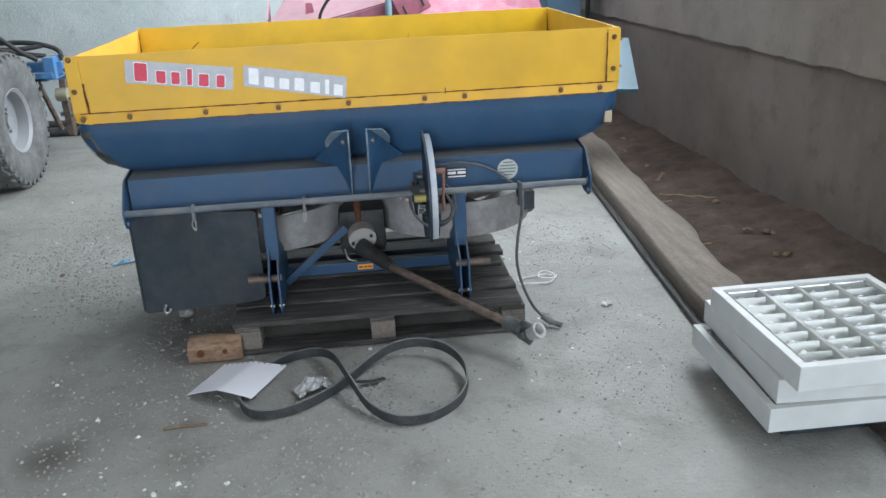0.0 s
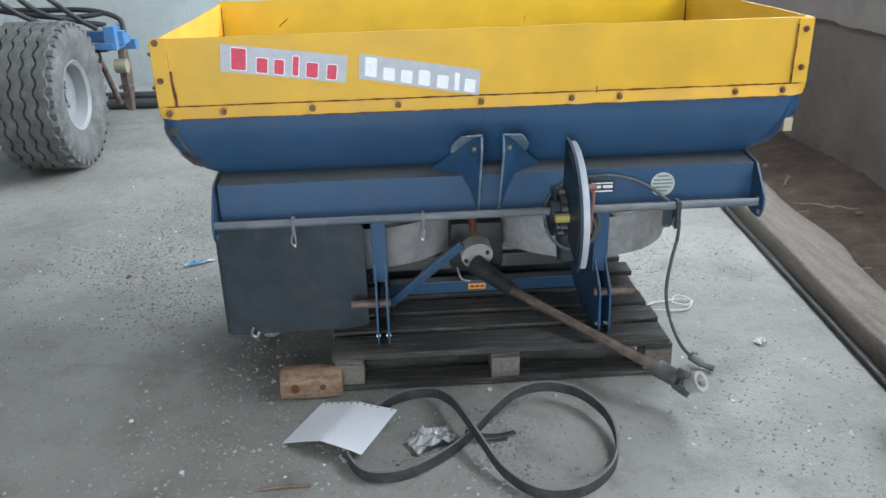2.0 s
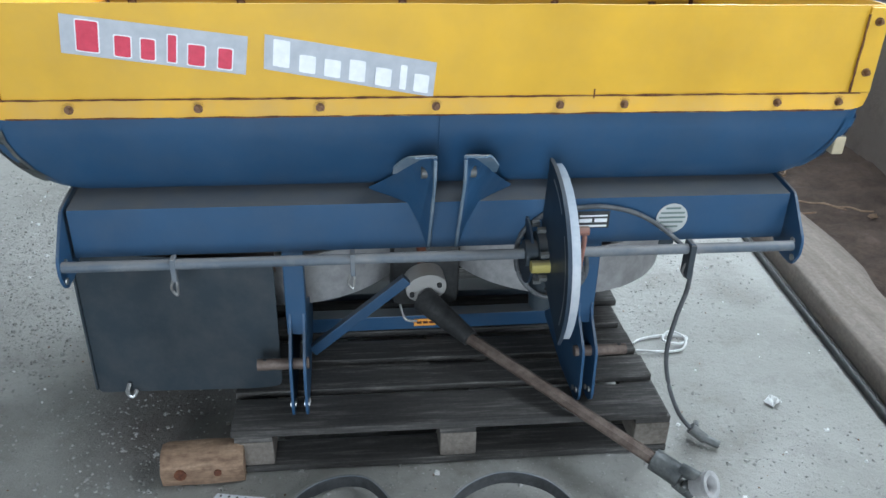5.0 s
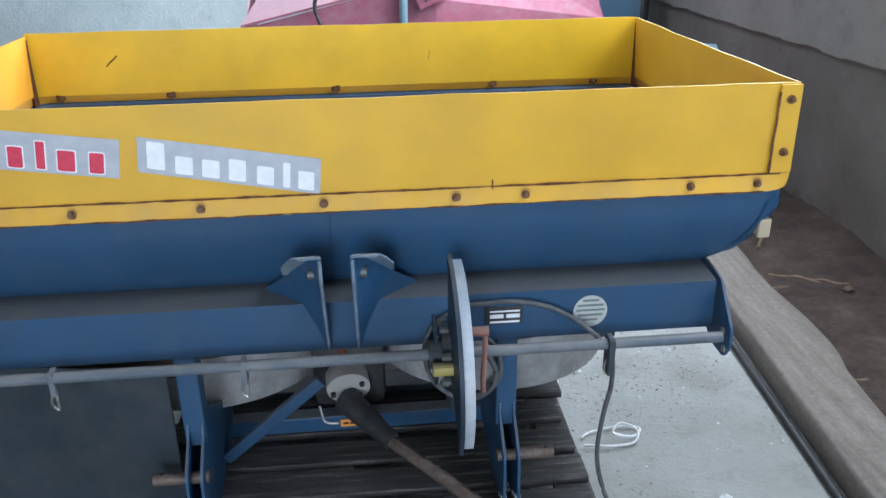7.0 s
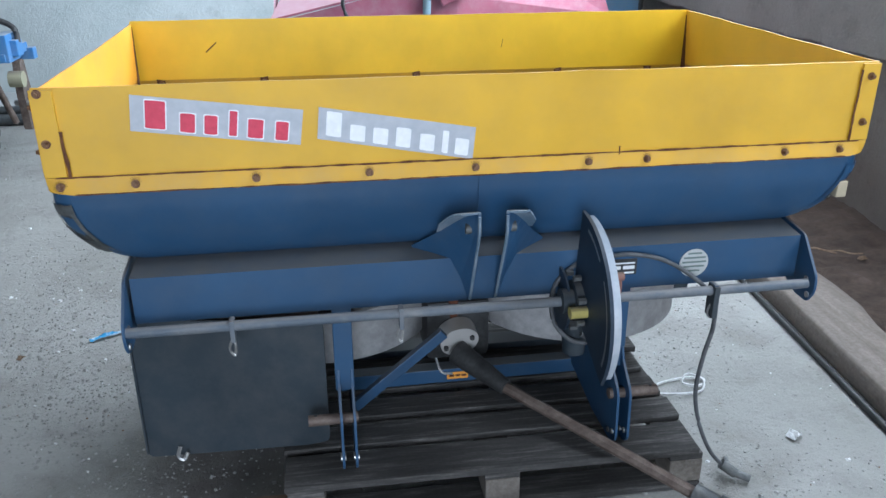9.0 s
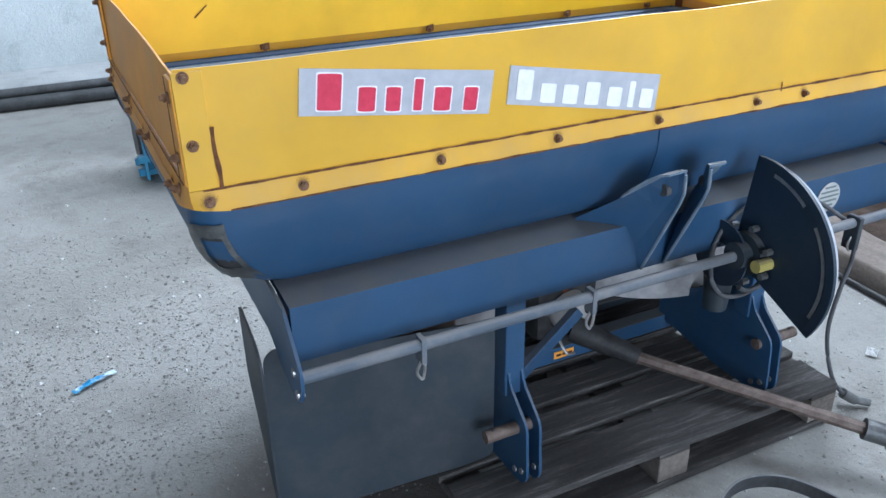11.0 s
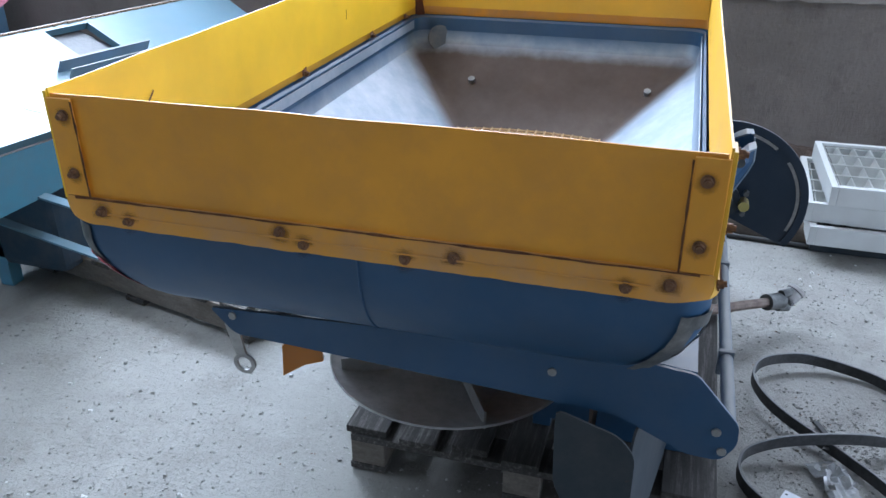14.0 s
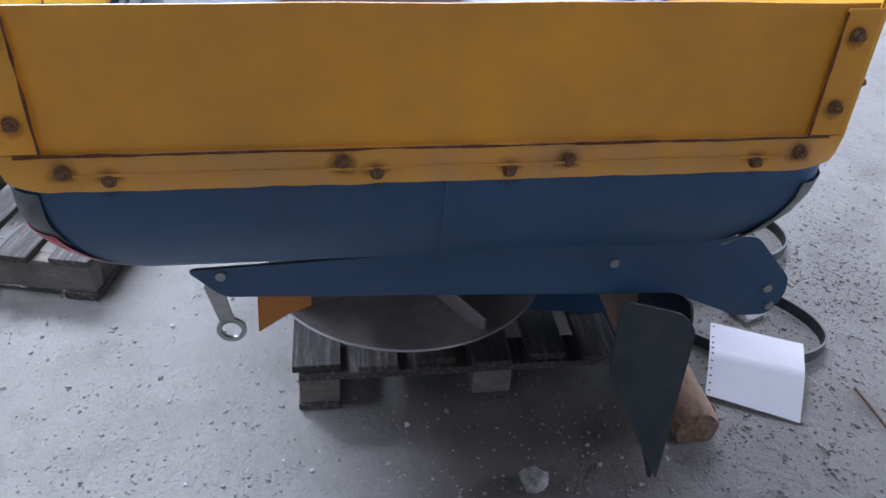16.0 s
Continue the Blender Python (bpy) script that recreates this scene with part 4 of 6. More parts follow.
for sx, x in ((-1, -0.046), (1, 0.024)):
    stations = [(-0.128, 0.898, 0.850), (-0.118, 0.904, 0.823), (-0.095, 0.886, 0.776), (-0.07, 0.863, 0.726), (-0.045, 0.840, 0.675), (-0.0145, 0.812, 0.614), (-0.0135, 0.811, 0.737), (0.02, 0.783, 0.742), (0.058, 0.752, 0.746)]
    bm = bmesh.new()
    rows = []
    for y, hi, lo in stations:
        zs = [lo + (hi - lo) * k / 3 for k in range(4)]
        rows.append([[bm.verts.new((x + o + sx * lug_x(y, z), y, z)) for z in zs] for o in (0.0, 0.008)])
    for p, q in zip(rows, rows[1:]):
        for side in (0, 1):
            for k in range(3):
                bm.faces.new((p[side][k], q[side][k], q[side][k + 1], p[side][k + 1]))
        for k in (0, 3):
            bm.faces.new((p[0][k], p[1][k], q[1][k], q[0][k]))
    for e in (rows[0], rows[-1]):
        for k in range(3):
            bm.faces.new((e[0][k], e[0][k + 1], e[1][k + 1], e[1][k]))
    bmesh.ops.recalc_face_normals(bm, faces=bm.faces)
    lug = part("top_link_lug", bm, BLUE, SP, "blue top link lug flared back to the hopper")
    bm = bmesh.new()
    rows = []
    for y, z, w in ((-0.128, 0.905, 0.046), (-0.110, 0.901, 0.050), (-0.09, 0.886, 0.046), (-0.06, 0.857, 0.034), (-0.03, 0.829, 0.012)):
        xa = x + 0.004 + sx * lug_x(y, z)
        rows.append([bm.verts.new(p) for p in ((xa - sx * 0.004, y, z), (xa + sx * w, y, z - 0.002), (xa + sx * w, y, z - 0.007), (xa - sx * 0.004, y, z - 0.005))])
    loft(bm, rows, True, True)
    # pale paint here imitates window light glinting on the dusty fold
    part("folded_edge", bm, LUGEDGE, lug, "folded top edge, pale with a painted window glint")
    hy, hz = -0.095, 0.852
    hx = x + sx * lug_x(hy, hz)
    part("link_hole", rod((hx - 0.003, hy, hz), (hx + 0.011, hy, hz), 0.014, 16), SCUFFED, lug, "worn link hole bushing")
    part("worn_edge", tube([Vector((x + 0.004 + sx * lug_x(y, z), y - 0.001, z)) for y, z in ((-0.128, 0.894), (-0.129, 0.852), (-0.119, 0.823), (-0.096, 0.776), (-0.046, 0.675), (-0.016, 0.616))], 0.0042, 6), LUGEDGE, lug, "front edge worn pale")

# scale quadrant: a sector plate with a pale rim
C = Vector((0.24, -0.085, 0.625))


def arc(r, a0, a1, n):
    return [(C.y + r * math.cos(radians(a0 + (a1 - a0) * i / n)), C.z + r * math.sin(radians(a0 + (a1 - a0) * i / n))) for i in range(n + 1)]


QUAD = part("scale_quadrant", plate(arc(0.248, 86, 214, 32) + [(C.y - 0.03, C.z - 0.06), (C.y + 0.03, C.z - 0.05), (C.y + 0.045, C.z + 0.03)], "x", 0.240, 0.006), QUADBLUE, SP, "dark blue scale quadrant plate")
bm = bmesh.new()
o, i_ = arc(0.233, 86, 214, 36), arc(0.228, 86, 214, 36)
add_plate(bm, o + i_[::-1], "x", 0.245, 0.025)
part("quadrant_rim", bm, painted("chipped_rim", (0.50, 0.52, 0.54), 0.4, dust=(0.08, 0.15, 0.24), dusty=0.2, wear=0.25, worn=(0.08, 0.14, 0.22), film=0.5), QUAD, "chipped pale rim of the quadrant")
for a0, a1 in ((100, 128), (142, 203)):
    part("quadrant_slot", plate(arc(0.222, a0, a1, 22) + arc(0.213, a0, a1, 22)[::-1], "x", 0.2385, 0.009), STEEL, QUAD, "bright curved slot")
part("quadrant_border", plate(arc(0.248, 88, 212, 32) + arc(0.226, 88, 212, 32)[::-1], "x", 0.2365, 0.004), QUADBLUE, QUAD, "raised dark border")
for dy, dz, r, l in ((0, 0, 0.055, 0.02), (0, 0, 0.034, 0.05)):
    part("hub", rod((0.24 - l, C.y + dy, C.z + dz), (0.262 + l * 0.5, C.y, C.z), r, 24), DARK, QUAD, "", 40)
part("brass_knob", rod((0.195, -0.15, 0.622), (0.24, -0.15, 0.622), 0.016, 14), painted("brass", (0.5, 0.42, 0.12), 0.3), QUAD, "small brass knob")
bm = bmesh.new()
add_rod(bm, (0.245, -0.19, 0.735), (0.315, -0.19, 0.737), 0.011, 12)
add_tube(bm, spline([(0.305, -0.19, 0.737), (0.308, -0.188, 0.70), (0.304, -0.185, 0.62), (0.306, -0.18, 0.575)], 6), 0.006, 8)
part("crank_handle", bm, painted("red_brown_handle", (0.26, 0.12, 0.09), 0.5), QUAD, "dull red crank handle")
for k in range(7):
    a = radians(52 * k)
    part("hub_bolt", rod((0.215, C.y + 0.075 * math.cos(a), C.z + 0.075 * math.sin(a)), (0.235, C.y + 0.075 * math.cos(a), C.z + 0.075 * math.sin(a)), 0.009, 6), SCUFFED, QUAD)
bm = bmesh.new()
lathe(bm, [(0.088, 0), (0.088, 0.006), (0.03, 0.01), (0.03, 0.0)], (0.205, C.y + 0.06, C.z - 0.02), (1, 0, 0), 36, True)
part("setting_disc", bm, QUADBLUE, QUAD, "dark setting disc behind the quadrant", 40)
part("spool", rod((0.275, 0.03, 0.50), (0.275, 0.03, 0.40), 0.04, 20, 0.032), DARK, SP, "dark cable spool", 40)

# hoses and cables
for pts, r in (([(0.345, -0.02, 0.716), (0.40, -0.03, 0.722), (0.49, -0.03, 0.70), (0.57, -0.05, 0.655), (0.625, -0.085, 0.60), (0.632, -0.095, 0.52), (0.618, -0.09, 0.42), (0.612, -0.085, 0.30), (0.635, -0.09, 0.19), (0.680, -0.10, 0.09), (0.735, -0.115, 0.03)], 0.0062),
               ([(0.345, -0.02, 0.716), (0.27, -0.02, 0.71), (0.205, -0.02, 0.66), (0.185, -0.02, 0.60), (0.20, -0.02, 0.52), (0.255, -0.02, 0.462), (0.32, -0.04, 0.47), (0.365, -0.05, 0.53), (0.36, -0.05, 0.60), (0.33, -0.05, 0.64)], 0.0062),
               ([(0.33, -0.05, 0.60), (0.355, -0.06, 0.55), (0.34, -0.06, 0.50), (0.30, -0.05, 0.482), (0.265, -0.05, 0.50)], 0.007)):
    part("hose", tube(spline(pts, 8), r, 10), HOSE, SP, "black rubber hose", 60)
bm = bmesh.new()
add_rod(bm, (0.715, -0.108, 0.05), (0.755, -0.125, 0.022), 0.016, 10)
add_rod(bm, (0.752, -0.124, 0.024), (0.79, -0.15, 0.016), 0.012, 10)
add_rod(bm, (0.735, -0.10, 0.045), (0.75, -0.07, 0.035), 0.008, 8)
part("hose_coupling", bm, SCUFFED, SP, "grey hose coupling on the floor", 40)
part("hose_clip", boxed(0.617, 0.633, -0.105, -0.062, 0.545, 0.64, 0.003), DARK, BAR)

# stickers on the beam
bm = rod((0.592, -0.0125, 0.676), (0.592, -0.0150, 0.676), 0.042, 36)
rs = part("round_label", bm, painted("pale_label", (0.55, 0.57, 0.55), 0.5, dusty=0.1, film=0.3), BEAM, "round pale label with faded print")
for k in range(5):
    w = (0.02, 0.032, 0.035, 0.03, 0.018)[k]
    part("print_bar", boxed(0.592 - w, 0.592 + w, -0.0165, -0.0148, 0.703 - k * 0.013, 0.708 - k * 0.013), painted("label_print", (0.16, 0.22, 0.2), 0.5), rs)
tag = part("rating_plate", boxed(0.335, 0.425, -0.0155, -0.0125, 0.655, 0.702, 0.001), BLACKTAG, BEAM, "dark rating plate with pale fields")
for x0, x1, z0, z1 in ((0.345, 0.378, 0.672, 0.682), (0.385, 0.418, 0.672, 0.682), (0.345, 0.418, 0.688, 0.692), (0.345, 0.418, 0.659, 0.664)):
    part("print_bar", boxed(x0, x1, -0.0168, -0.0153, z0, z1), WHITEINK, tag)

# uprights, brackets and lower link pins
for sx, x in ((-1, -0.387), (1, 0.39)):
    up = part("upright", boxed(x - 0.026, x + 0.026, -0.01, 0.045, 0.36, 0.625, 0.004), BLUE, SP, "blue upright of the hitch frame")
    for dx in (-0.020, 0.016):
        ol = rounded([(-0.012, 0.43), (-0.020, 0.395), (-0.098, 0.325), (-0.108, 0.175), (-0.085, 0.15), (0.08, 0.15), (0.34, 0.19), (0.34, 0.27), (0.06, 0.43)], 0.018, 3)
        br = part("hitch_bracket", plate(ol, "x", x + dx, 0.007, 0.001), BLUE, SP, "blue hitch bracket plate with chamfered front")
        for y, z in ((-0.085, 0.19), (-0.055, 0.175)):
            part("bracket_bolt", rod((x + dx - 0.004, y, z), (x + dx + 0.011, y, z), 0.008, 8), STEEL, br)
    a, b = (x - 0.105, x + 0.03) if sx < 0 else (x - 0.03, x + 0.115)
    pin = part("lower_link_pin", rod((a, -0.055, 0.300), (b, -0.055, 0.300), 0.0155, 18), SHAFT, SP, "rusty lower link pin", 40)
    hx = a + 0.02 if sx < 0 else b - 0.02
    part("pin_hole", rod((hx, -0.055, 0.2835), (hx, -0.055, 0.3165), 0.005, 10), BLACKTAG, pin)
cb = part("cross_bar", boxed(-0.40, 0.40, 0.31, 0.36, 0.15, 0.20, 0.004), BLUE, SP, "blue lower cross bar")
ot = part("warning_sticker", boxed(-0.05, 0.02, 0.3075, 0.3105, 0.163, 0.188), ORANGETAG, cb, "small orange sticker")
for i in range(3):
    part("print_bar", boxed(-0.042 + i * 0.02, -0.026 + i * 0.02, 0.3062, 0.3078, 0.172, 0.179), RUST, ot)
part("brace", boxed(-0.016, 0.016, -0.012, 0.012, 0, 0.36, 0.003, Matrix.Translation((-0.36, 0.16, 0.19)) @ Matrix.Rotation(radians(50), 4, "Y")), BLUE, SP, "blue diagonal brace")
part("rear_frame", boxed(-0.44, 0.44, 0.95, 1.0, 0.55, 0.60, 0.004), BLUE, SP)
for x in (-0.42, 0.42):
    part("frame_leg", boxed(x - 0.02, x + 0.02, 0.52, 0.56, 0.17, 0.60, 0.003), DARK, SP)
part("skid", boxed(-0.44, 0.44, 0.50, 0.58, 0.146, 0.172, 0.004), DARK, SP, "dark skid resting on the pallet")

# gearbox and drive shaft
GB = part("gearbox", boxed(-0.12, 0.09, 0.30, 0.50, 0.24, 0.45, 0.03), RUBBER, SP, "dark greasy gearbox", 40)
fl = part("gearbox_flange", rod((-0.022, 0.31, 0.342), (-0.017, 0.262, 0.325), 0.062, 28), painted("pale_flange", (0.46, 0.44, 0.41), 0.5, dust=(0.2, 0.17, 0.14)), GB, "pale round flange with bolts", 40)
for k in range(6):
    a = radians(60 * k + 20)
    part("flange_bolt", rod((-0.02 + 0.044 * math.cos(a), 0.270, 0.328 + 0.046 * math.sin(a)), (-0.02 + 0.044 * math.cos(a), 0.250, 0.324 + 0.046 * math.sin(a)), 0.008, 6), BLACKTAG, fl)
part("breather_pipe", rod((-0.03, 0.31, 0.38), (-0.03, 0.31, 0.56), 0.016, 12), RUST, GB, "rust-brown vertical pipe", 40)
P0, P1 = Vector((-0.005, 0.215, 0.268)), Vector((0.588, -0.385, 0.118))
dr = (P1 - P0).normalized()
PTO = part("drive_shaft", rod(P0 + dr * 0.12, P1 - dr * 0.06, 0.0175, 8), SHAFT, SP, "rusty square-section drive shaft", 30)
part("shaft_guard", rod(P0 - dr * 0.03 + Vector((0, 0.02, 0.02)), P0 + dr * 0.15, 0.040, 24, 0.025), RUBBER, PTO, "black bell guard", 40)
bm = bmesh.new()
add_rod(bm, P1 - dr * 0.10, P1 - dr * 0.02, 0.030, 16)
side = dr.cross(Vector((0, 0, 1))).normalized()
up_ = side.cross(dr)
for s in (-1, 1):
    add_rod(bm, P1 - dr * 0.03 + up_ * 0.024 * s, P1 + dr * 0.026 + up_ * 0.030 * s, 0.017, 10)
add_rod(bm, P1 + up_ * 0.04, P1 - up_ * 0.04, 0.009, 10)
add_rod(bm, P1 + side * 0.036, P1 - side * 0.036, 0.009, 10)
part("yoke", bm, SCUFFED, PTO, "dark greasy universal joint yoke", 40)
d2 = Vector((0.50, -0.55, 0.55)).normalized()
bm = bmesh.new()
lathe(bm, [(0.016, 0), (0.026, 0), (0.029, 0.008), (0.029, 0.036), (0.034, 0.040), (0.034, 0.052), (0.022, 0.052), (0.017, 0.040)], P1 + dr * 0.016, d2, 24, True)
part("collar", bm, APRON, PTO, "dull grey hollow end collar", 35)
part("chain", tube(spline([(-0.10, 0.22, 0.30), (-0.085, 0.20, 0.26), (-0.05, 0.21, 0.245)], 5), 0.004, 6), STEEL, GB)

# guard panel hung under the bar, with a tapered wing
ol = rounded([(-0.955, 0.13), (-0.95, 0.575), (-0.925, 0.60), (-0.87, 0.575), (-0.43, 0.575), (-0.43, 0.19), (-0.50, 0.175)], 0.02, 3)
bm = plate(ol, "y", 0.0, 0.005)
bmesh.ops.transform(bm, matrix=Matrix.Translation((-0.95, 0.085, 0)) @ Matrix.Rotation(radians(-9.5), 4, "Z") @ Matrix.Translation((0.95, 0, 0)), verts=bm.verts)
GP = part("guard_panel", bm, DARK, SP, "dark grey sheet guard panel")
ol = rounded([(0.075, 0.135), (0.078, 0.56), (0.11, 0.60), (0.235, 0.64), (0.23, 0.46)], 0.02, 3)
part("panel_wing", plate(ol, "x", -0.957, 0.005), DARK, GP, "tapered dark wing of the guard panel")
part("panel_hook", tube(spline([(-0.86, 0.06, 0.175), (-0.865, 0.045, 0.155), (-0.85, 0.04, 0.145), (-0.84, 0.05, 0.16)], 5), 0.006, 6), STEEL, GP)

# rust-brown sheet behind the guard, with a dark round cap
IS = part("inner_sheet", boxed(-0.88, -0.45, 0.17, 0.176, 0.45, 0.70, 0.001), BROWNSHEET, SP, "rust-brown inner sheet behind the guard")
part("round_cap", rod((-0.71, 0.17, 0.575), (-0.71, 0.135, 0.575), 0.038, 24), BLACKTAG, IS, "black round cap", 40)

# spreading discs and aprons
for sx in (-1, 1):
    bm = bmesh.new()
    lathe(bm, [(0.0, 0.345), (0.10, 0.345), (0.28, 0.372), (0.325, 0.392), (0.328, 0.388), (0.282, 0.366), (0.10, 0.338), (0.0, 0.338)], (0.455 * sx, 0.575, 0), (0, 0, 1), 64)
    d = part("spreading_disc", bm, DISCSTEEL, SP, "dusty stainless spreading disc", 40)
    for k in range(4):
        a = radians(90 * k + 30)
        m = Matrix.Translation((0.455 * sx, 0.575, 0.372)) @ Matrix.Rotation(a, 4, "Z")
        part("throwing_vane", boxed(0.06, 0.30, -0.003, 0.003, -0.01, 0.04, 0.001, m), DISCSTEEL, d)
    part("disc_shaft", rod((0.455 * sx, 0.575, 0.30), (0.455 * sx, 0.575, 0.60), 0.025, 16), DARK, d, "", 40)
    part("disc_gearbox", boxed(0.455 * sx - 0.08, 0.455 * sx + 0.08, 0.48, 0.66, 0.24, 0.335, 0.02), DARK, d, "", 40)
    bm = bmesh.new()
    a0, a1 = (195, 345) if sx > 0 else (258, 345)
    rows = []
    for k in range(33):
        a = radians(a0 + (a1 - a0) * k / 32)
        row = []
        for r in (0.365, 0.369):
            for z in (0.315, 0.475):
                row.append(bm.verts.new((0.43 * sx + r * math.cos(a), 0.585 + r * math.sin(a), z)))
        rows.append(row)
    if sx > 0:
        e = [bm.verts.new((0.79 + dx, 0.42, z)) for dx in (0, 0.004) for z in (0.345, 0.465)]
        rows.append(e)
    for p, q in zip(rows, rows[1:]):
        for i, j in ((0, 1), (1, 3), (3, 2), (2, 0)):
            bm.faces.new((p[i], p[j], q[j], q[i]))
    part("apron", bm, APRON, SP, "curved pale galvanised apron round the disc", 40)
part("outlet_box", boxed(-0.62, -0.30, 0.40, 0.80, 0.475, 0.643, 0.01), ORANGE, SP, "rust-brown outlet box under the hopper")
part("outlet_box", boxed(0.30, 0.62, 0.40, 0.80, 0.475, 0.643, 0.01), ORANGE, SP, "rust-brown outlet box under the hopper")
part("cross_link", boxed(0.72, 0.80, 0.40, 0.46, 0.36, 0.45, 0.004), DARK, SP)
part("orange_bracket", plate([(0.895, 0.48), (0.89, 0.565), (0.84, 0.60), (0.79, 0.60), (0.79, 0.540), (0.835, 0.522)], "x", -0.80, 0.006), ORANGE, SP, "orange painted bracket with holes")
LV = part("shutter_lever", plate(rounded([(0.935, 0.68), (0.965, 0.68), (0.945, 0.595), (0.92, 0.595)], 0.006, 2), "x", -0.905, 0.006), STEEL, SP, "steel lever ending in a ring")
bm = bmesh.new()
lathe(bm, [(0.017, -0.003), (0.026, -0.003), (0.026, 0.003), (0.017, 0.003)], (-0.902, 0.928, 0.577), (1, 0, 0), 28, True)
part("lever_ring", bm, STEEL, LV, "", 40)


# ---------------------------------------------------------------- pallets
def pallet(name, label, m, w, d, boards, seed, mats=(None, None), solid=False):
    rnd = random.Random(seed)
    p = thing(name, label, "pallet", m, "wooden pallets")
    wood, block = mats[0] or WOOD, mats[1] or BLOCKWOOD
    y = 0.0
    for k, (bw, gap) in enumerate(boards):
        a, b = rnd.uniform(-0.012, 0.012), rnd.uniform(-0.02, 0.02)
        o = part("board", boxed(a, w + b, y, y + bw, 0.122, 0.144, 0.003), wood, p)
        o.matrix_local = pose(0, 0, rnd.uniform(-0.001, 0.001), 0, 0, rnd.uniform(-0.3, 0.3))
        y += bw + gap
    for x in (0.0, w / 2 - 0.05, w - 0.10):
        if solid:
            part("stringer", boxed(x + 0.01, x + 0.06, 0.005, d - 0.005, 0.0225, 0.1215, 0.004), block, p)
            continue
        part("stringer_board", boxed(x, x + 0.10, 0.005, d - 0.005, 0.100, 0.1215, 0.002), wood, p)
        for y in (0.004, d / 2 - 0.05, d - 0.104):
            part("block", boxed(x + 0.002, x + 0.102, y, y + 0.10, 0.0225, 0.0995, 0.004), block, p)
    for y in (0.0, d / 2 - 0.05, d - 0.10):
        part("bottom_board", boxed(0.0, w, y, y + 0.10, 0.002, 0.022, 0.002), wood, p)
    return p


pallet("pallet", "weathered grey wooden pallet under the spreader", pose(-0.56, -0.125, 0.002, 0, 0, 0.4), 1.195, 0.985,
       [(0.135, 0.028), (0.10, 0.04), (0.098, 0.045), (0.10, 0.042), (0.10, 0.045), (0.10, 0.042), (0.12, 0.03)], 4)
pallet("pallet", "grey wooden pallet under the light blue implement", pose(-0.085, 1.46, 0.002, 0, 0, -12.8), 0.95, 1.17,
       [(0.12, 0.06), (0.10, 0.07), (0.10, 0.07), (0.10, 0.07), (0.10, 0.07), (0.10, 0.07), (0.12, 0.06)], 9, solid=True)


# ---------------------------------------------------------------- floor things in front
def timber_slab():
    bm = bmesh.new()
    rows = []
    for i in range(121):
        y = -0.62 + i * (3.9 / 120)
        w = 0.27 + 0.035 * noise.noise(Vector((y * 1.7, 0, 4))) + 0.012 * noise.noise(Vector((y * 6, 1, 4)))
        x = 1.392 + 0.068 * y + 0.006 * noise.noise(Vector((y * 3, 5, 5)))
        h = 0.098 + 0.008 * noise.noise(Vector((y * 2, 9, 1)))
        sec = [(0.0, 0.006), (-0.002, h * 0.5), (0.002, h - 0.008), (0.012, h), (w * 0.4, h + 0.004 * noise.noise(Vector((y * 5, 2, 2)))), (w * 0.8, h - 0.004), (w - 0.02, h - 0.012), (w, h * 0.62), (w + 0.012, 0.006)]
        rows.append([bm.verts.new((x + u, y, v)) for u, v in sec])
    loft(bm, rows, True, True)
    return tagged(part("timber_slab", bm, SLABWOOD, None, "", 50), "long weathered timber slab with a waney edge on the floor", "timber")


timber_slab()
# black strip drawn for the shadow line in the gap beside the slab
bm = tube(spline([(1.36 + 0.068 * y, y, 0.012) for y in (-0.55, 0.2, 1.0, 1.8, 2.6, 3.2)], 10), 0.013, 8)
tagged(part("gap_shadow_strip", bm, RUBBER, None, "", 60), "black strip painted in for the gap shadow along the timber slab", "cable")


def troffer(m, label, body_h=0.085, s=0.61):
    t = thing("ceiling_light_fitting", label, "light fitting", m, "stacked louvred light fittings")
    bm = bmesh.new()
    w = 0.028
    for x0, x1, y0, y1 in ((0, s, 0, w), (0, s, s - w, s), (0, w, w, s - w), (s - w, s, w, s - w)):
        add_box(bm, x0, x1, y0, y1, 0.0, body_h, 0.003)
    part("frame", bm, WHITE, t, "white enamelled frame")
    part("back_tray", boxed(w, s - w, w, s - w, 0.0, 0.030), WHITE, t)
    part("inner_rim", tube([Vector(p) for p in ((w + .012, w + .012, body_h - .012), (s - w - .012, w + .012, body_h - .012), (s - w - .012, s - w - .012, body_h - .012), (w + .012, s - w - .012, body_h - .012))], 0.005, 6, True), REFLECT, t)
    for k in range(1, 4):
        x = w + (s - 2 * w) * k / 4
        part("divider", plate([(x - 0.006, body_h - 0.006), (x + 0.006, body_h - 0.006), (x + 0.022, 0.02), (x - 0.022, 0.02)], "y", w, s - 2 * w), LOUVRE, t, "mirror reflector")
    for k in range(4):
        x0 = w + (s - 2 * w) * k / 4
        for j in range(1, 8):
            y = w + (s - 2 * w) * j / 8
            part("louvre", plate([(y - 0.003, body_h - 0.010), (y + 0.003, body_h - 0.010), (y + 0.018, 0.032), (y - 0.018, 0.032)], "x", x0 + 0.010, (s - 2 * w) / 4 - 0.020), LOUVRE, t)
        part("tube_lamp", rod((x0 + 0.069, w + 0.01, 0.040), (x0 + 0.069, s - w - 0.01, 0.040), 0.014, 14), WHITEINK, t, "white fluorescent tube", 40)
    return t


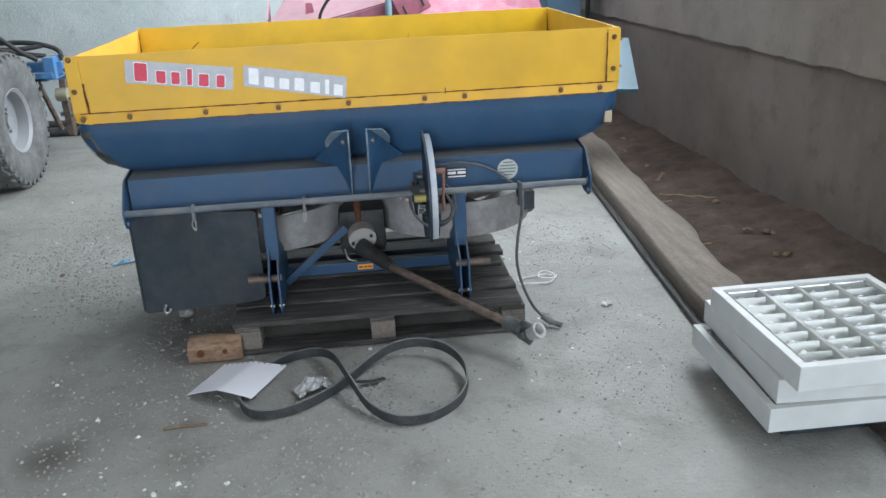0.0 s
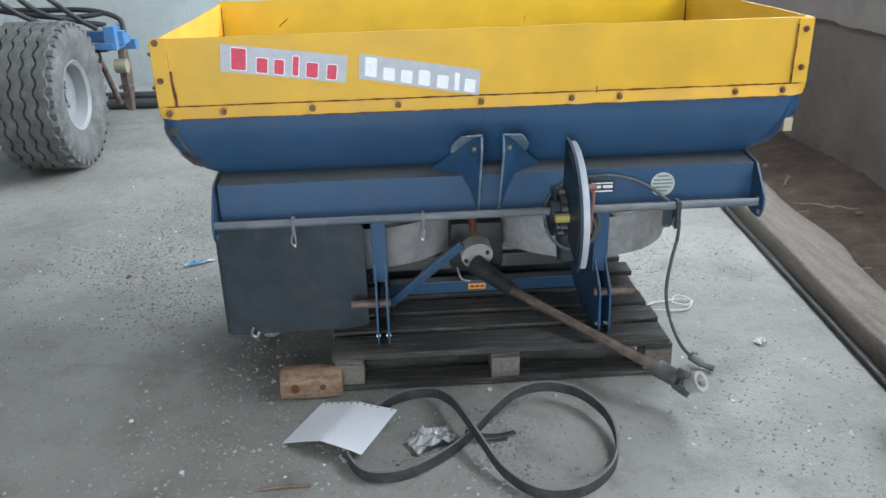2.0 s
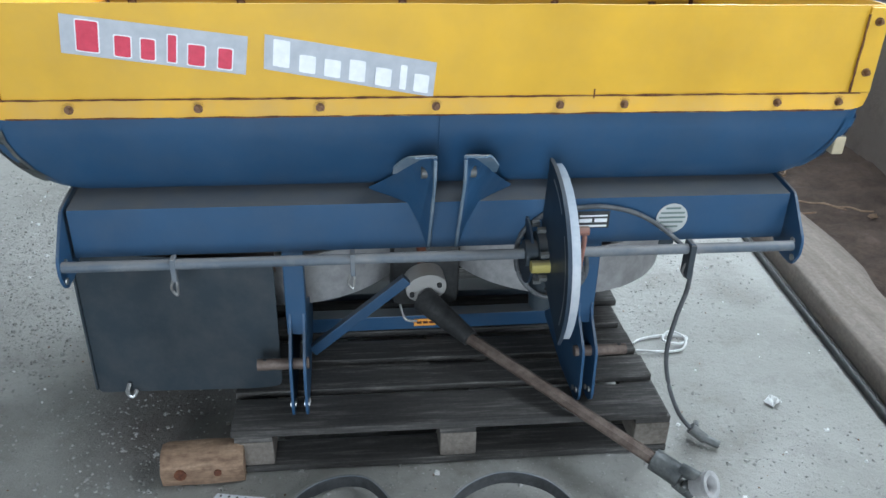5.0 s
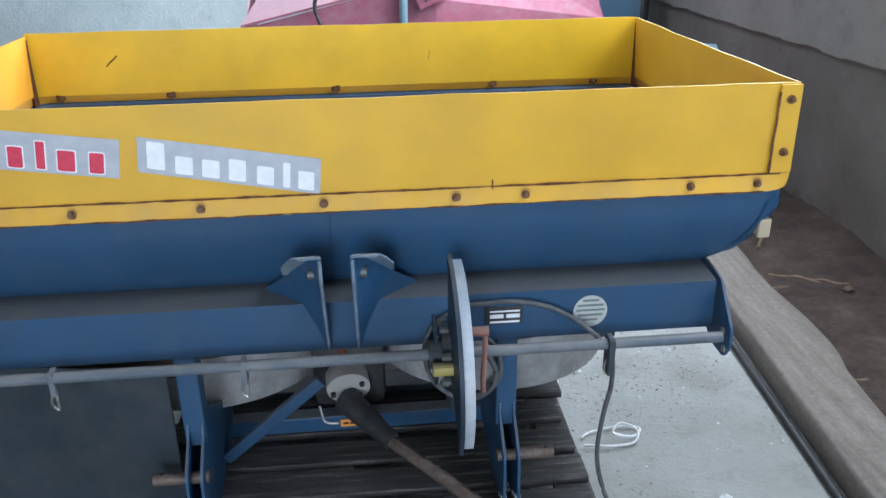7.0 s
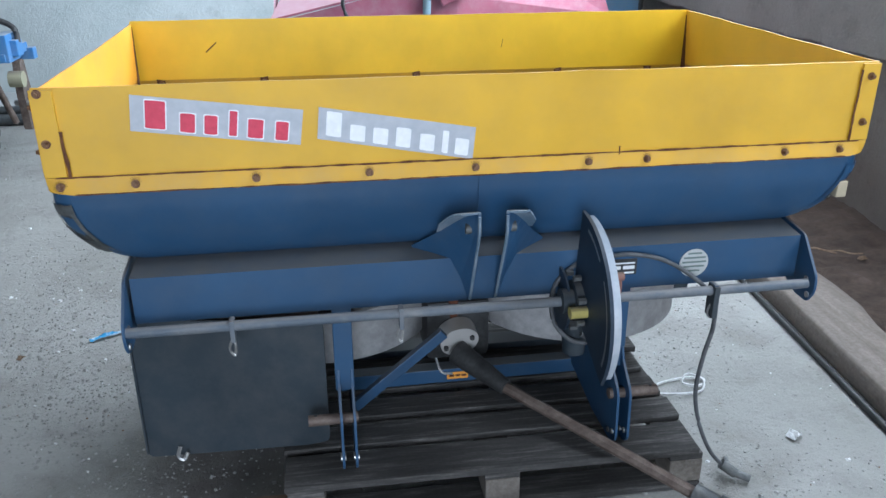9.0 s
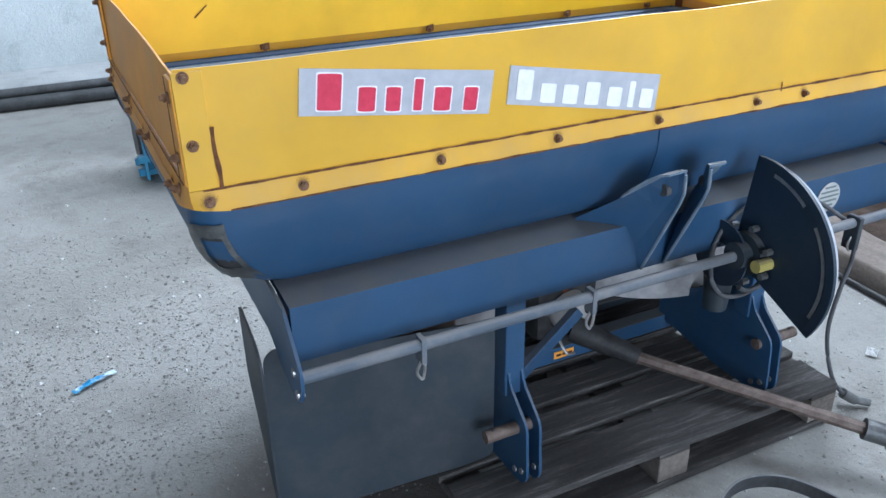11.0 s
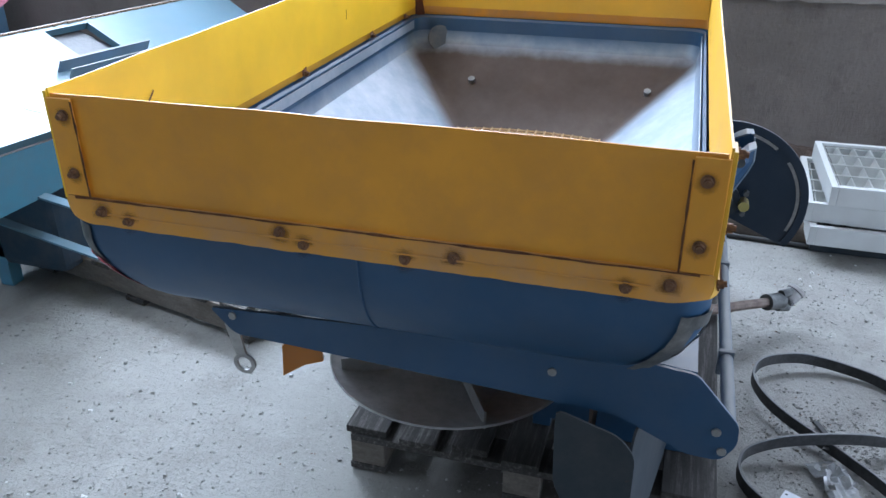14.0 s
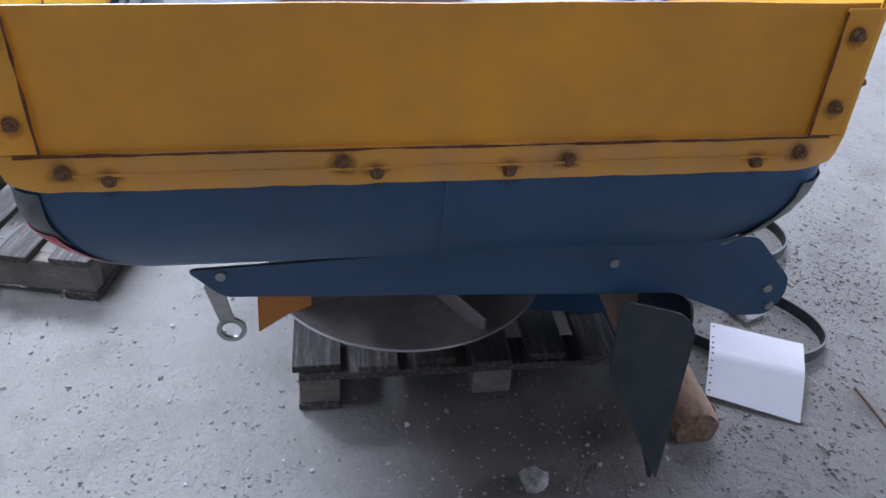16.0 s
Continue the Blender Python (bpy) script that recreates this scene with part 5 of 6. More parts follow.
# dark board stands for the supports and the shade beneath the stack
support = part("support_board", boxed(1.30, 1.82, -1.02, -0.52, 0.004, 0.075, 0.006), DARK)
tagged(support, "dark board for the supports and shade under the light fittings", "board")
L0 = troffer(pose(1.205, -1.10, 0.075), "white louvred ceiling light fitting at the bottom of a stack")
copy_thing(L0, pose(1.235, -1.075, 0.161, 0, 0, -2.0))["label"] = "white louvred ceiling light fitting in the middle of a stack"
copy_thing(L0, pose(1.252, -1.155, 0.247, 0, 0, 1.0))["label"] = "white louvred ceiling light fitting, reflector grid up, on a stack"


def paper():
    a, b, c, d = Vector((-0.345, -0.315, 0.040)), Vector((-0.455, -0.545, 0.040)), Vector((-0.712, -0.418, 0.008)), Vector((-0.60, -0.205, 0.012))
    bm = bmesh.new()
    g = []
    for i in range(17):
        row = []
        for j in range(7):
            u, v = i / 16, j / 6
            p = a.lerp(d, u).lerp(b.lerp(c, u), v)
            p.z += 0.030 * max(0, 1 - abs(u - 0.5) / 0.5) ** 0.9 - 0.012 * math.sin(math.pi * u) * (1 - v) + 0.003 * noise.noise(p * 9)
            row.append(bm.verts.new(p))
        g.append(row)
    top = [bm.faces.new((g[i][j], g[i + 1][j], g[i + 1][j + 1], g[i][j + 1])) for i in range(16) for j in range(6)]
    r = bmesh.ops.extrude_face_region(bm, geom=top)
    bmesh.ops.translate(bm, verts=[v for v in r["geom"] if isinstance(v, bmesh.types.BMVert)], vec=(0, 0, -0.0012))
    s = tagged(part("paper_sheet", bm, PAPER, None, "", 60), "white creased paper in a clear punched sleeve lying over the belt", "paper")
    for k in range(11):
        u = 0.06 + 0.088 * k
        q = a.lerp(d, u).lerp(b.lerp(c, u), 0.035) + Vector((0, 0, 0.030 * max(0, 1 - abs(u - 0.5) / 0.5) ** 0.9 - 0.012 * math.sin(math.pi * u) + 0.0005))
        part("punch_hole", rod(q, q + Vector((0, 0, 0.0012)), 0.0035, 8), SCUFFED, s)
    return s


paper()
sec = [(-0.004, 0.0), (0.004, 0.0), (0.0035, 0.036), (-0.0035, 0.036)]
pts = [(-0.50, -0.50, 0.006), (-0.452, -0.613, 0.006), (-0.36, -0.635, 0.006), (-0.25, -0.585, 0.006), (-0.13, -0.475, 0.008), (-0.02, -0.338, 0.024), (0.06, -0.270, 0.036), (0.157, -0.245, 0.040), (0.26, -0.285, 0.036),
       (0.325, -0.40, 0.030), (0.335, -0.52, 0.014), (0.29, -0.65, 0.006), (0.18, -0.745, 0.006), (0.06, -0.745, 0.006), (-0.03, -0.66, 0.016), (-0.09, -0.53, 0.044), (-0.125, -0.42, 0.046), (-0.16, -0.305, 0.034),
       (-0.216, -0.215, 0.016), (-0.30, -0.200, 0.006), (-0.38, -0.245, 0.003), (-0.46, -0.36, 0.002)]
belt_pts = [Vector((p[0], p[1], max(0.002, p[2]))) for p in spline(pts, 7, True)]
belt = tagged(part("rubber_belt", tube(belt_pts, 0, closed=True, section=sec), BELT, None, "", 50), "dusty black rubber drive belt twisted in a figure eight", "belt")
part("torn_strip", tube(spline([(-0.13, -0.44, 0.030), (-0.08, -0.455, 0.022), (-0.02, -0.45, 0.014), (0.03, -0.43, 0.010)], 6), 0, section=[(-0.012, 0), (0.012, 0), (0.008, 0.004), (-0.008, 0.004)]), RUBBER, belt, "loose torn black strip")
part("worn_edge", tube([p + Vector((0, 0, 0.0362)) for p in belt_pts], 0, closed=True, section=[(-0.0036, 0), (0.0036, 0), (0.003, 0.0016), (-0.003, 0.0016)]), BARSTEEL, belt, "greyed upper edge")


def crumpled(name, m, sx, sy, h, mat, seed, label, cat):
    bm = bmesh.new()
    g = [[bm.verts.new((sx * (i / 12 - 0.5), sy * (j / 8 - 0.5), 0.008 + h * max(0, 0.5 + noise.noise(Vector((i * 0.5 + seed, j * 0.55, seed)))) * math.sin(math.pi * (i + 0.5) / 13))) for j in range(9)] for i in range(13)]
    fs = [bm.faces.new((g[i][j], g[i + 1][j], g[i + 1][j + 1], g[i][j + 1])) for i in range(12) for j in range(8)]
    r = bmesh.ops.extrude_face_region(bm, geom=fs)
    bmesh.ops.translate(bm, verts=[v for v in r["geom"] if isinstance(v, bmesh.types.BMVert)], vec=(0, 0, -0.002))
    ob = part(name, bm, mat)
    ob.matrix_world = m
    return tagged(ob, label, cat)


crumpled("plastic_bag", pose(-0.235, -0.45, 0.004, 0, 0, 25), 0.15, 0.085, 0.035, PLASTIC, 2, "crumpled clear plastic bag inside the belt loop", "plastic bag")
crumpled("plastic_wrapper", pose(-1.308, 1.083, 0.002, 0, 0, 27), 0.15, 0.022, 0.012, RIBBON, 5, "torn blue and white plastic wrapper on the floor", "wrapper")
crumpled("paper_scrap", pose(1.045, 0.072, 0.0, 0, 0, 30), 0.045, 0.035, 0.02, STRING, 8, "small white paper scrap on the floor", "paper scrap")
crumpled("dry_leaf", pose(-1.60, 0.95, 0.0, 0, 0, 70), 0.03, 0.02, 0.012, LEAF, 3, "small dry brown leaf on the floor", "leaf")
bm = bmesh.new()
add_tube(bm, spline([(0.70, 0.36, 0.012), (0.78, 0.345, 0.015), (0.86, 0.36, 0.012), (0.88, 0.40, 0.03), (0.83, 0.42, 0.045), (0.80, 0.39, 0.03), (0.86, 0.38, 0.02), (0.90, 0.43, 0.012), (0.84, 0.45, 0.010), (0.74, 0.43, 0.010), (0.70, 0.40, 0.012)], 8), 0.0045, 6)
tagged(part("white_string", bm, STRING, None, "", 60), "tangled white string on the floor by the pallet", "string")


def log():
    bm = bmesh.new()
    rows = []
    ol = rounded([(-0.05, 0.0), (0.052, 0.0), (0.058, 0.06), (0.03, 0.098), (-0.02, 0.10), (-0.055, 0.07)], 0.02, 4)
    for i in range(15):
        x = -0.106 + 0.212 * i / 14
        k = 1 - 0.05 * (i in (0, 14))
        rows.append([bm.verts.new((x, u * k + 0.004 * noise.noise(Vector((x * 9, u * 30, v * 30))), 0.002 + v * k)) for u, v in ol])
    loft(bm, rows, True, True)
    ob = part("split_log", bm, LOGWOOD, None, "", 40)
    ob.matrix_world = pose(-0.642, -0.118, 0, 0, 0, 2)
    for x, r in ((-0.055, 0.016), (0.04, 0.010)):
        part("knot", rod((x, -0.058, 0.052), (x, -0.045, 0.052), r, 10), RUST, ob, "dark knot")
    return tagged(ob, "short split log with dark knots lying against the pallet", "log")


log()
tagged(part("twig", tube(spline([(-0.75, -0.64, 0.006), (-0.68, -0.635, 0.009), (-0.60, -0.632, 0.006)], 4), 0.004, 5), LEAF), "thin twig on the floor", "twig")


def stone(name, p, s, mat, label):
    bm = bmesh.new()
    bmesh.ops.create_icosphere(bm, subdivisions=2, radius=s)
    for v in bm.verts:
        v.co *= 1 + 0.35 * noise.noise(v.co * (1.3 / s) + Vector(p))
        v.co.z *= 0.65
    lo = min(v.co.z for v in bm.verts)
    ob = part(name, bm, mat, None, "", 35)
    ob.location = (p[0], p[1], -lo + 0.001)
    return tagged(ob, label, "stone")


stone("stone", (-0.846, 0.312, 0), 0.033, PEBBLE, "grey lump of broken concrete on the floor")


def crumbs(name, n, area, size, mat, label, seed, clumps=()):
    """Loose crumbs strewn over the floor, in one mesh."""
    rnd = random.Random(seed)
    verts, faces = [], []
    for k in range(n):
        if clumps and rnd.random() < 0.55:
            cx, cy, cr = rnd.choice(clumps)
            x, y = rnd.gauss(cx, cr), rnd.gauss(cy, cr)
        else:
            x, y = rnd.uniform(area[0], area[1]), rnd.uniform(area[2], area[3])
        s = size * rnd.uniform(0.35, 1.0) ** 2 + size * 0.15
        b = len(verts)
        a = rnd.uniform(0, 6.3)
        h = s * rnd.uniform(0.5, 0.9)
        for i in range(4):
            r = s * rnd.uniform(0.6, 1.2)
            verts.append((x + r * math.cos(a + i * 1.57), y + r * math.sin(a + i * 1.57), 0.0))
        for i in range(4):
            r = s * rnd.uniform(0.3, 0.8)
            verts.append((x + r * math.cos(a + 0.3 + i * 1.57), y + r * math.sin(a + 0.3 + i * 1.57), h * rnd.uniform(0.7, 1.1)))
        for i in range(4):
            j = (i + 1) % 4
            faces.append((b + i, b + j, b + 4 + j, b + 4 + i))
        faces.append((b + 4, b + 5, b + 6, b + 7))
    me = bpy.data.meshes.new(name)
    me.from_pydata(verts, [], faces)
    me.materials.append(mat)
    return tagged(new(name, me), label, "debris", kind="stuff")


CL = ((0.02, -0.5, 0.12), (-0.35, -0.85, 0.25), (-1.25, 1.3, 0.3), (-1.35, 0.6, 0.3), (-0.9, -0.9, 0.3), (1.0, 0.9, 0.25), (0.9, -0.3, 0.3), (-1.5, 1.9, 0.4))
crumbs("concrete_lumps", 2600, (-2.2, 0.9, -1.3, 2.4), 0.0095, GRIT, "small lumps of broken concrete on the floor", 23, ((-1.3, 1.2, 0.22), (-1.45, 0.75, 0.25), (-1.1, 1.65, 0.25), (-1.7, 1.3, 0.3), (0.05, -0.6, 0.16), (-0.2, -0.95, 0.2), (-0.75, -0.45, 0.2)))
crumbs("fine_grit", 11000, (-2.3, 1.2, -1.5, 2.4), 0.0050, GRIT, "fine grey grit scattered over the concrete", 17, ((-1.35, 0.75, 0.3), (-1.2, 1.5, 0.3), (-1.6, 1.3, 0.35), (-0.1, -0.8, 0.25), (-1.0, -0.3, 0.35)))
crumbs("concrete_crumbs", 9000, (-3.2, 1.35, -2.2, 4.2), 0.006, PEBBLE, "pale concrete crumbs and grains on the floor", 11, CL)
crumbs("dark_crumbs", 700, (-3.0, 1.35, -2.2, 3.8), 0.0036, BOLT, "dark crumbs of dirt on the floor", 12, CL)
crumbs("white_flakes", 220, (-2.6, 1.3, -1.6, 3.5), 0.011, STRING, "white lime flakes on the floor", 13, CL[2:])
rnd = random.Random(6)
for k in range(15):
    x, y = rnd.uniform(1.72, 2.2), rnd.uniform(-0.4, 3.6)
    z = 0.012 + 0.10 * max(0, (x - 1.75) / 0.8) ** 1.2
    crumpled("dry_leaf", pose(x, y, z, 0, 0, rnd.uniform(0, 360)), 0.045, 0.026, 0.018, LEAF, k + 1, "dry brown leaf on the earth strip", "leaf")["group"] = "leaves by the wall"
for k in range(7):
    x, y = rnd.uniform(1.7, 2.1), rnd.uniform(0.0, 2.8)
    a = rnd.uniform(0, 3.1)
    p = [(x + 0.05 * t * math.cos(a) + rnd.uniform(-0.01, 0.01), y + 0.05 * t * math.sin(a) + rnd.uniform(-0.01, 0.01), 0.06 + rnd.uniform(0, 0.02) + 0.05 * max(0, x - 1.8)) for t in range(5)]
    tagged(part("straw_stalk", tube(spline(p, 3), 0.004, 5), LEAF), "dry stalk lying on the earth", "stalk", "stalks by the wall")


# ---------------------------------------------------------------- wheeled implement with a big tyre
SD = thing("seed_drill", "blue seed drill frame with a large dusty tyre and hoses", "seed drill", pose(-2.63, 2.93, 0))
WC = Vector((0, 0, 0.485))


def wheel():
    bm = bmesh.new()
    prof = [(0.225, -0.175), (0.25, -0.19), (0.33, -0.215), (0.40, -0.218), (0.445, -0.205), (0.458, -0.185), (0.462, 0), (0.458, 0.185), (0.445, 0.205), (0.40, 0.218), (0.33, 0.215), (0.25, 0.19), (0.225, 0.175)]
    lathe(bm, prof, WC, (1, 0, 0), 72)
    w = part("wheel", bm, TYRE, SD, "dusty black implement tyre with zigzag ribs", 50)
    # zigzag ribs
    n = 96
    for k in range(5):
        x0 = -0.182 + k * 0.0745
        bm = bmesh.new()
        rings = []
        for i in range(n):
            a = 2 * math.pi * i / n
            zig = 0.009 * (1 if (i // 2) % 2 else -1)
            d = Vector((0, math.cos(a), math.sin(a)))
            rings.append([bm.verts.new(WC + Vector((x0 + u, 0, 0)) + d * r) for u, r in ((zig - 0.004, 0.455), (zig, 0.483), (0.056 + zig, 0.483), (0.060 + zig, 0.455))])
        for i in range(n):
            p, q = rings[i], rings[(i + 1) % n]
            for j in range(3):
                bm.faces.new((p[j], p[j + 1], q[j + 1], q[j]))
        part("tread_rib", bm, TYRE, w)
    for s in (-1, 1):
        for i in range(36):
            a = 2 * math.pi * (i + 0.5) / 36
            if i == 0:
                m0 = Matrix.Translation(WC) @ Matrix.Rotation(a, 4, "X")
                lug = part("shoulder_lug", boxed(0.185 * s - 0.02, 0.185 * s + 0.026, -0.020, 0.020, 0.42, 0.468, 0.004), TYRE, w)
                lug.matrix_local = m0
            else:
                same("shoulder_lug", lug, w, Matrix.Translation(WC) @ Matrix.Rotation(a, 4, "X"))
    bm = bmesh.new()
    lathe(bm, [(0.0, 0.06), (0.07, 0.06), (0.075, 0.085), (0.12, 0.075), (0.19, 0.09), (0.205, 0.165), (0.228, 0.182), (0.238, 0.175), (0.238, -0.17), (0.20, -0.17), (0.18, 0.0), (0.0, 0.0)], WC, (1, 0, 0), 56)
    r = part("rim", bm, RIM, w, "silver steel wheel rim", 35)
    part("hub_cap", rod(WC + Vector((0.05, 0, 0)), WC + Vector((0.12, 0, 0)), 0.045, 20), RIM, r, "", 40)
    for k in range(6):
        a = radians(60 * k)
        part("wheel_nut", rod(WC + Vector((0.07, 0.09 * math.cos(a), 0.09 * math.sin(a))), WC + Vector((0.10, 0.09 * math.cos(a), 0.09 * math.sin(a))), 0.012, 6), STEEL, r)


wheel()
part("axle", rod(WC + Vector((-1.2, 0, 0)), WC + Vector((0.06, 0, 0)), 0.04, 14), FRAMEBLUE, SD, "", 40)
part("tool_beam", boxed(-1.4, 0.34, 0.62, 0.72, 0.72, 0.82, 0.006), FRAMEBLUE, SD, "blue square tool beam")
part("side_arm", boxed(-0.50, -0.32, -0.5, 0.7, 0.66, 0.80, 0.006), FRAMEBLUE, SD, "blue side arm of the frame")
part("side_arm", boxed(-0.36, -0.27, -0.42, -0.30, 0.55, 0.76, 0.006), FRAMEBLUE, SD)
part("beam_bracket", boxed(0.02, 0.28, 0.55, 0.75, 0.70, 0.745, 0.004), FRAMEBLUE, SD)
part("beam_clamp", boxed(0.22, 0.30, 0.56, 0.76, 0.69, 0.86, 0.006), FRAMEBLUE, SD)
part("rear_beam", boxed(-1.3, 0.22, 1.25, 1.33, 0.60, 0.68, 0.006), FRAMEBLUE, SD)
part("cross_tie", boxed(0.10, 0.18, 0.70, 1.28, 0.66, 0.72, 0.004), FRAMEBLUE, SD)
for x in (-0.14, 0.12):
    cs = part("coulter", plate(rounded([(1.10, 0.62), (1.18, 0.62), (1.22, 0.40), (1.14, 0.13), (1.08, 0.14), (1.06, 0.42)], 0.02, 3), "x", x, 0.05), SHAFT, SD, "rust-brown coulter leg")
    part("coulter_disc", rod((x - 0.02, 1.06, 0.50), (x + 0.07, 1.06, 0.50), 0.055, 24), painted("olive_cap", (0.32, 0.30, 0.2), 0.5), cs, "", 40)
    part("coulter_bolt", rod((x - 0.03, 1.09, 0.33), (x + 0.09, 1.09, 0.33), 0.02, 12), STEEL, cs)
part("strut", rod((-0.02, 0.66, 0.72), (0.06, 0.80, 0.30), 0.018, 10), BLACKTAG, SD, "", 40)
part("strut", rod((0.10, 0.66, 0.72), (0.14, 0.90, 0.24), 0.022, 10), SHAFT, SD, "", 40)
for pts in ([(-0.9, 0.4, 1.6), (-0.42, 0.3, 1.42), (-0.05, 0.3, 1.12), (0.08, 0.5, 0.93), (0.15, 0.64, 0.84)], [(-0.8, 0.5, 1.5), (-0.45, 0.5, 1.22), (-0.2, 0.55, 0.98), (0.02, 0.62, 0.90), (0.22, 0.66, 0.86)],
            [(-0.75, 0.3, 1.45), (-0.5, 0.35, 1.18), (-0.3, 0.45, 0.98), (-0.15, 0.55, 0.88), (-0.05, 0.66, 0.82)], [(-0.6, 0.7, 0.98), (-0.2, 0.72, 0.97), (0.1, 0.72, 0.96), (0.3, 0.7, 0.90), (0.33, 0.68, 0.80)],
            [(-0.7, 0.75, 1.0), (-0.3, 0.68, 0.94), (0.0, 0.66, 0.92), (0.2, 0.72, 0.94)]):
    part("hose", tube(spline(pts, 10), 0.019, 8), RUBBER, SD, "black rubber hose", 60)


# ---------------------------------------------------------------- light blue implement behind the spreader
LB = thing("light_blue_implement", "light blue implement with a sloping sheet cover and rollers", "implement", pose(0, 0, 0))
A, B, Cc, D = Vector((-0.40, 2.18, 0.735)), Vector((1.89, 2.2, 0.576)), Vector((1.98, 2.72, 0.86)), Vector((-0.35, 2.72, 0.965))
nrm = (B - A).cross(D - A).normalized()


def on_cover(u, v, h=0.0):
    return A.lerp(B, u).lerp(D.lerp(Cc, u), v) + nrm * h


bm = bmesh.new()
us, vs_ = (0.0, 0.2, 0.40, 0.515, 0.62, 0.8, 1.0), (0.0, 0.3, 0.60, 0.93, 1.0)
g = [[bm.verts.new(on_cover(u, v)) for v in vs_] for u in us]
fs = [bm.faces.new((g[i][j], g[i + 1][j], g[i + 1][j + 1], g[i][j + 1])) for i in range(6) for j in range(4) if not (i == 2 and j == 2)]
r = bmesh.ops.extrude_face_region(bm, geom=fs)
bmesh.ops.translate(bm, verts=[v for v in r["geom"] if isinstance(v, bmesh.types.BMVert)], vec=-nrm * 0.03)
COVER = part("cover_sheet", bm, LIGHTBLUE, LB, "light blue sheet cover with a square opening")
part("opening_box", boxed(-0.13, 0.13, -0.12, 0.12, -0.14, -0.032, 0, Matrix.Translation(on_cover(0.4575, 0.765)) @ nrm.to_track_quat("Z", "Y").to_matrix().to_4x4()), BLACKTAG, COVER, "dark box under the opening")
for s in (0.38, 0.48):
    p, q = on_cover(0.315, s), on_cover(0.56, s)
    d = (q - p).normalized()
    w = nrm.cross(d)
    bm = bmesh.new()
    vs8 = [bm.verts.new(x) for x in (p, q, q + w * 0.006, p + w * 0.006, p + nrm * 0.05, q + nrm * 0.05, q + w * 0.006 + nrm * 0.05, p + w * 0.006 + nrm * 0.05)]
    for f in ((0, 1, 2, 3), (4, 5, 6, 7), (0, 1, 5, 4), (1, 2, 6, 5), (2, 3, 7, 6), (3, 0, 4, 7)):
        bm.faces.new([vs8[i] for i in f])
    part("channel_flange", bm, painted("grey_blue_channel", (0.16, 0.23, 0.30), 0.45), COVER, "grey-blue channel flange")
bm = bmesh.new()
for k in range(46):
    u = 0.28 + 0.6 * k / 46 + 0.01 * noise.noise(Vector((k, 1, 1)))
    p = on_cover(u, 0.985, 0.0)
    add_box(bm, p.x - 0.012, p.x + 0.012, p.y - 0.012 - 0.008 * noise.noise(Vector((k * 0.7, 4, 4))), p.y + 0.008, p.z - 0.004, p.z + 0.003)
part("flaking_edge", bm, LEAF, COVER, "rusty flaking upper edge")
bm = bmesh.new()
vs_ = [bm.verts.new(on_cover(0.215 + 0.035 * math.cos(a) * (1 + 0.25 * math.sin(3 * a)), 0.22 + 0.10 * math.sin(a) * (1 + 0.2 * math.cos(2 * a)), 0.002)) for a in [6.283 * k / 24 for k in range(24)]]
bm.faces.new(vs_)
part("bare_patch", bm, APRON, COVER, "bare worn patch in the paint")
part("implement_body", boxed(0.02, 1.5, 2.30, 2.66, 0.10, 0.53, 0.03), painted("implement_body_navy", (0.018, 0.045, 0.075), 0.5, dusty=0.5, film=0.3), LB, "dark navy body under the cover")
part("cover_skirt", plate([(-0.38, 0.70), (0.80, 0.618), (0.80, 0.48), (-0.36, 0.50)], "y", 2.19, 0.01), painted("teal_skirt", (0.07, 0.22, 0.32), 0.5), LB, "teal blue skirt under the cover")
for x, y in ((0.45, 2.30), (0.90, 2.25), (1.15, 2.6), (0.05, 2.62)):
    part("support_leg", boxed(x - 0.03, x + 0.03, y - 0.03, y + 0.03, 0.146 if y < 2.3 and x < 1 else 0.0, 0.56, 0.004), painted("leg_blue", (0.10, 0.28, 0.40), 0.5), LB)
for z, y0, y1 in ((0.50, 1.92, 2.85), (0.33, 1.92, 2.75)):
    sb_ = part("flat_bar", boxed(-0.14, -0.10, y0, y1, z, z + 0.008, 0.001, Matrix.Translation((-0.12, 2.2, 0)) @ Matrix.Rotation(radians(-14), 4, "Z") @ Matrix.Translation((0.12, -2.2, 0))), LIGHTBLUE, LB, "light blue drilled flat bar")
for z, r, y in ((0.47, 0.115, 2.93), (0.20, 0.17, 3.02)):
    rl = part("roller", rod((-0.88, y, z), (0.55, y, z), r, 36), ROLLERBLUE, LB, "bright blue roller", 40)
    part("roller_end", rod((-0.915, y, z), (-0.875, y, z), r * 0.8, 24), BLACKTAG, rl, "", 40)
    for k in range(3):
        a = radians(200 + 50 * k)
        part("end_clip", boxed(-0.93, -0.80, y + r * math.cos(a) - 0.02, y + r * math.cos(a) + 0.02, z + r * math.sin(a) - 0.02, z + r * math.sin(a) + 0.02, 0.004), ROLLERBLUE, rl)
part("roller_plate", plate(rounded([(2.84, 0.02), (3.2, 0.02), (3.12, 0.42), (3.0, 0.60), (2.86, 0.56)], 0.03, 3), "x", -0.90, 0.012), ROLLERBLUE, LB, "blue roller bearing plate")


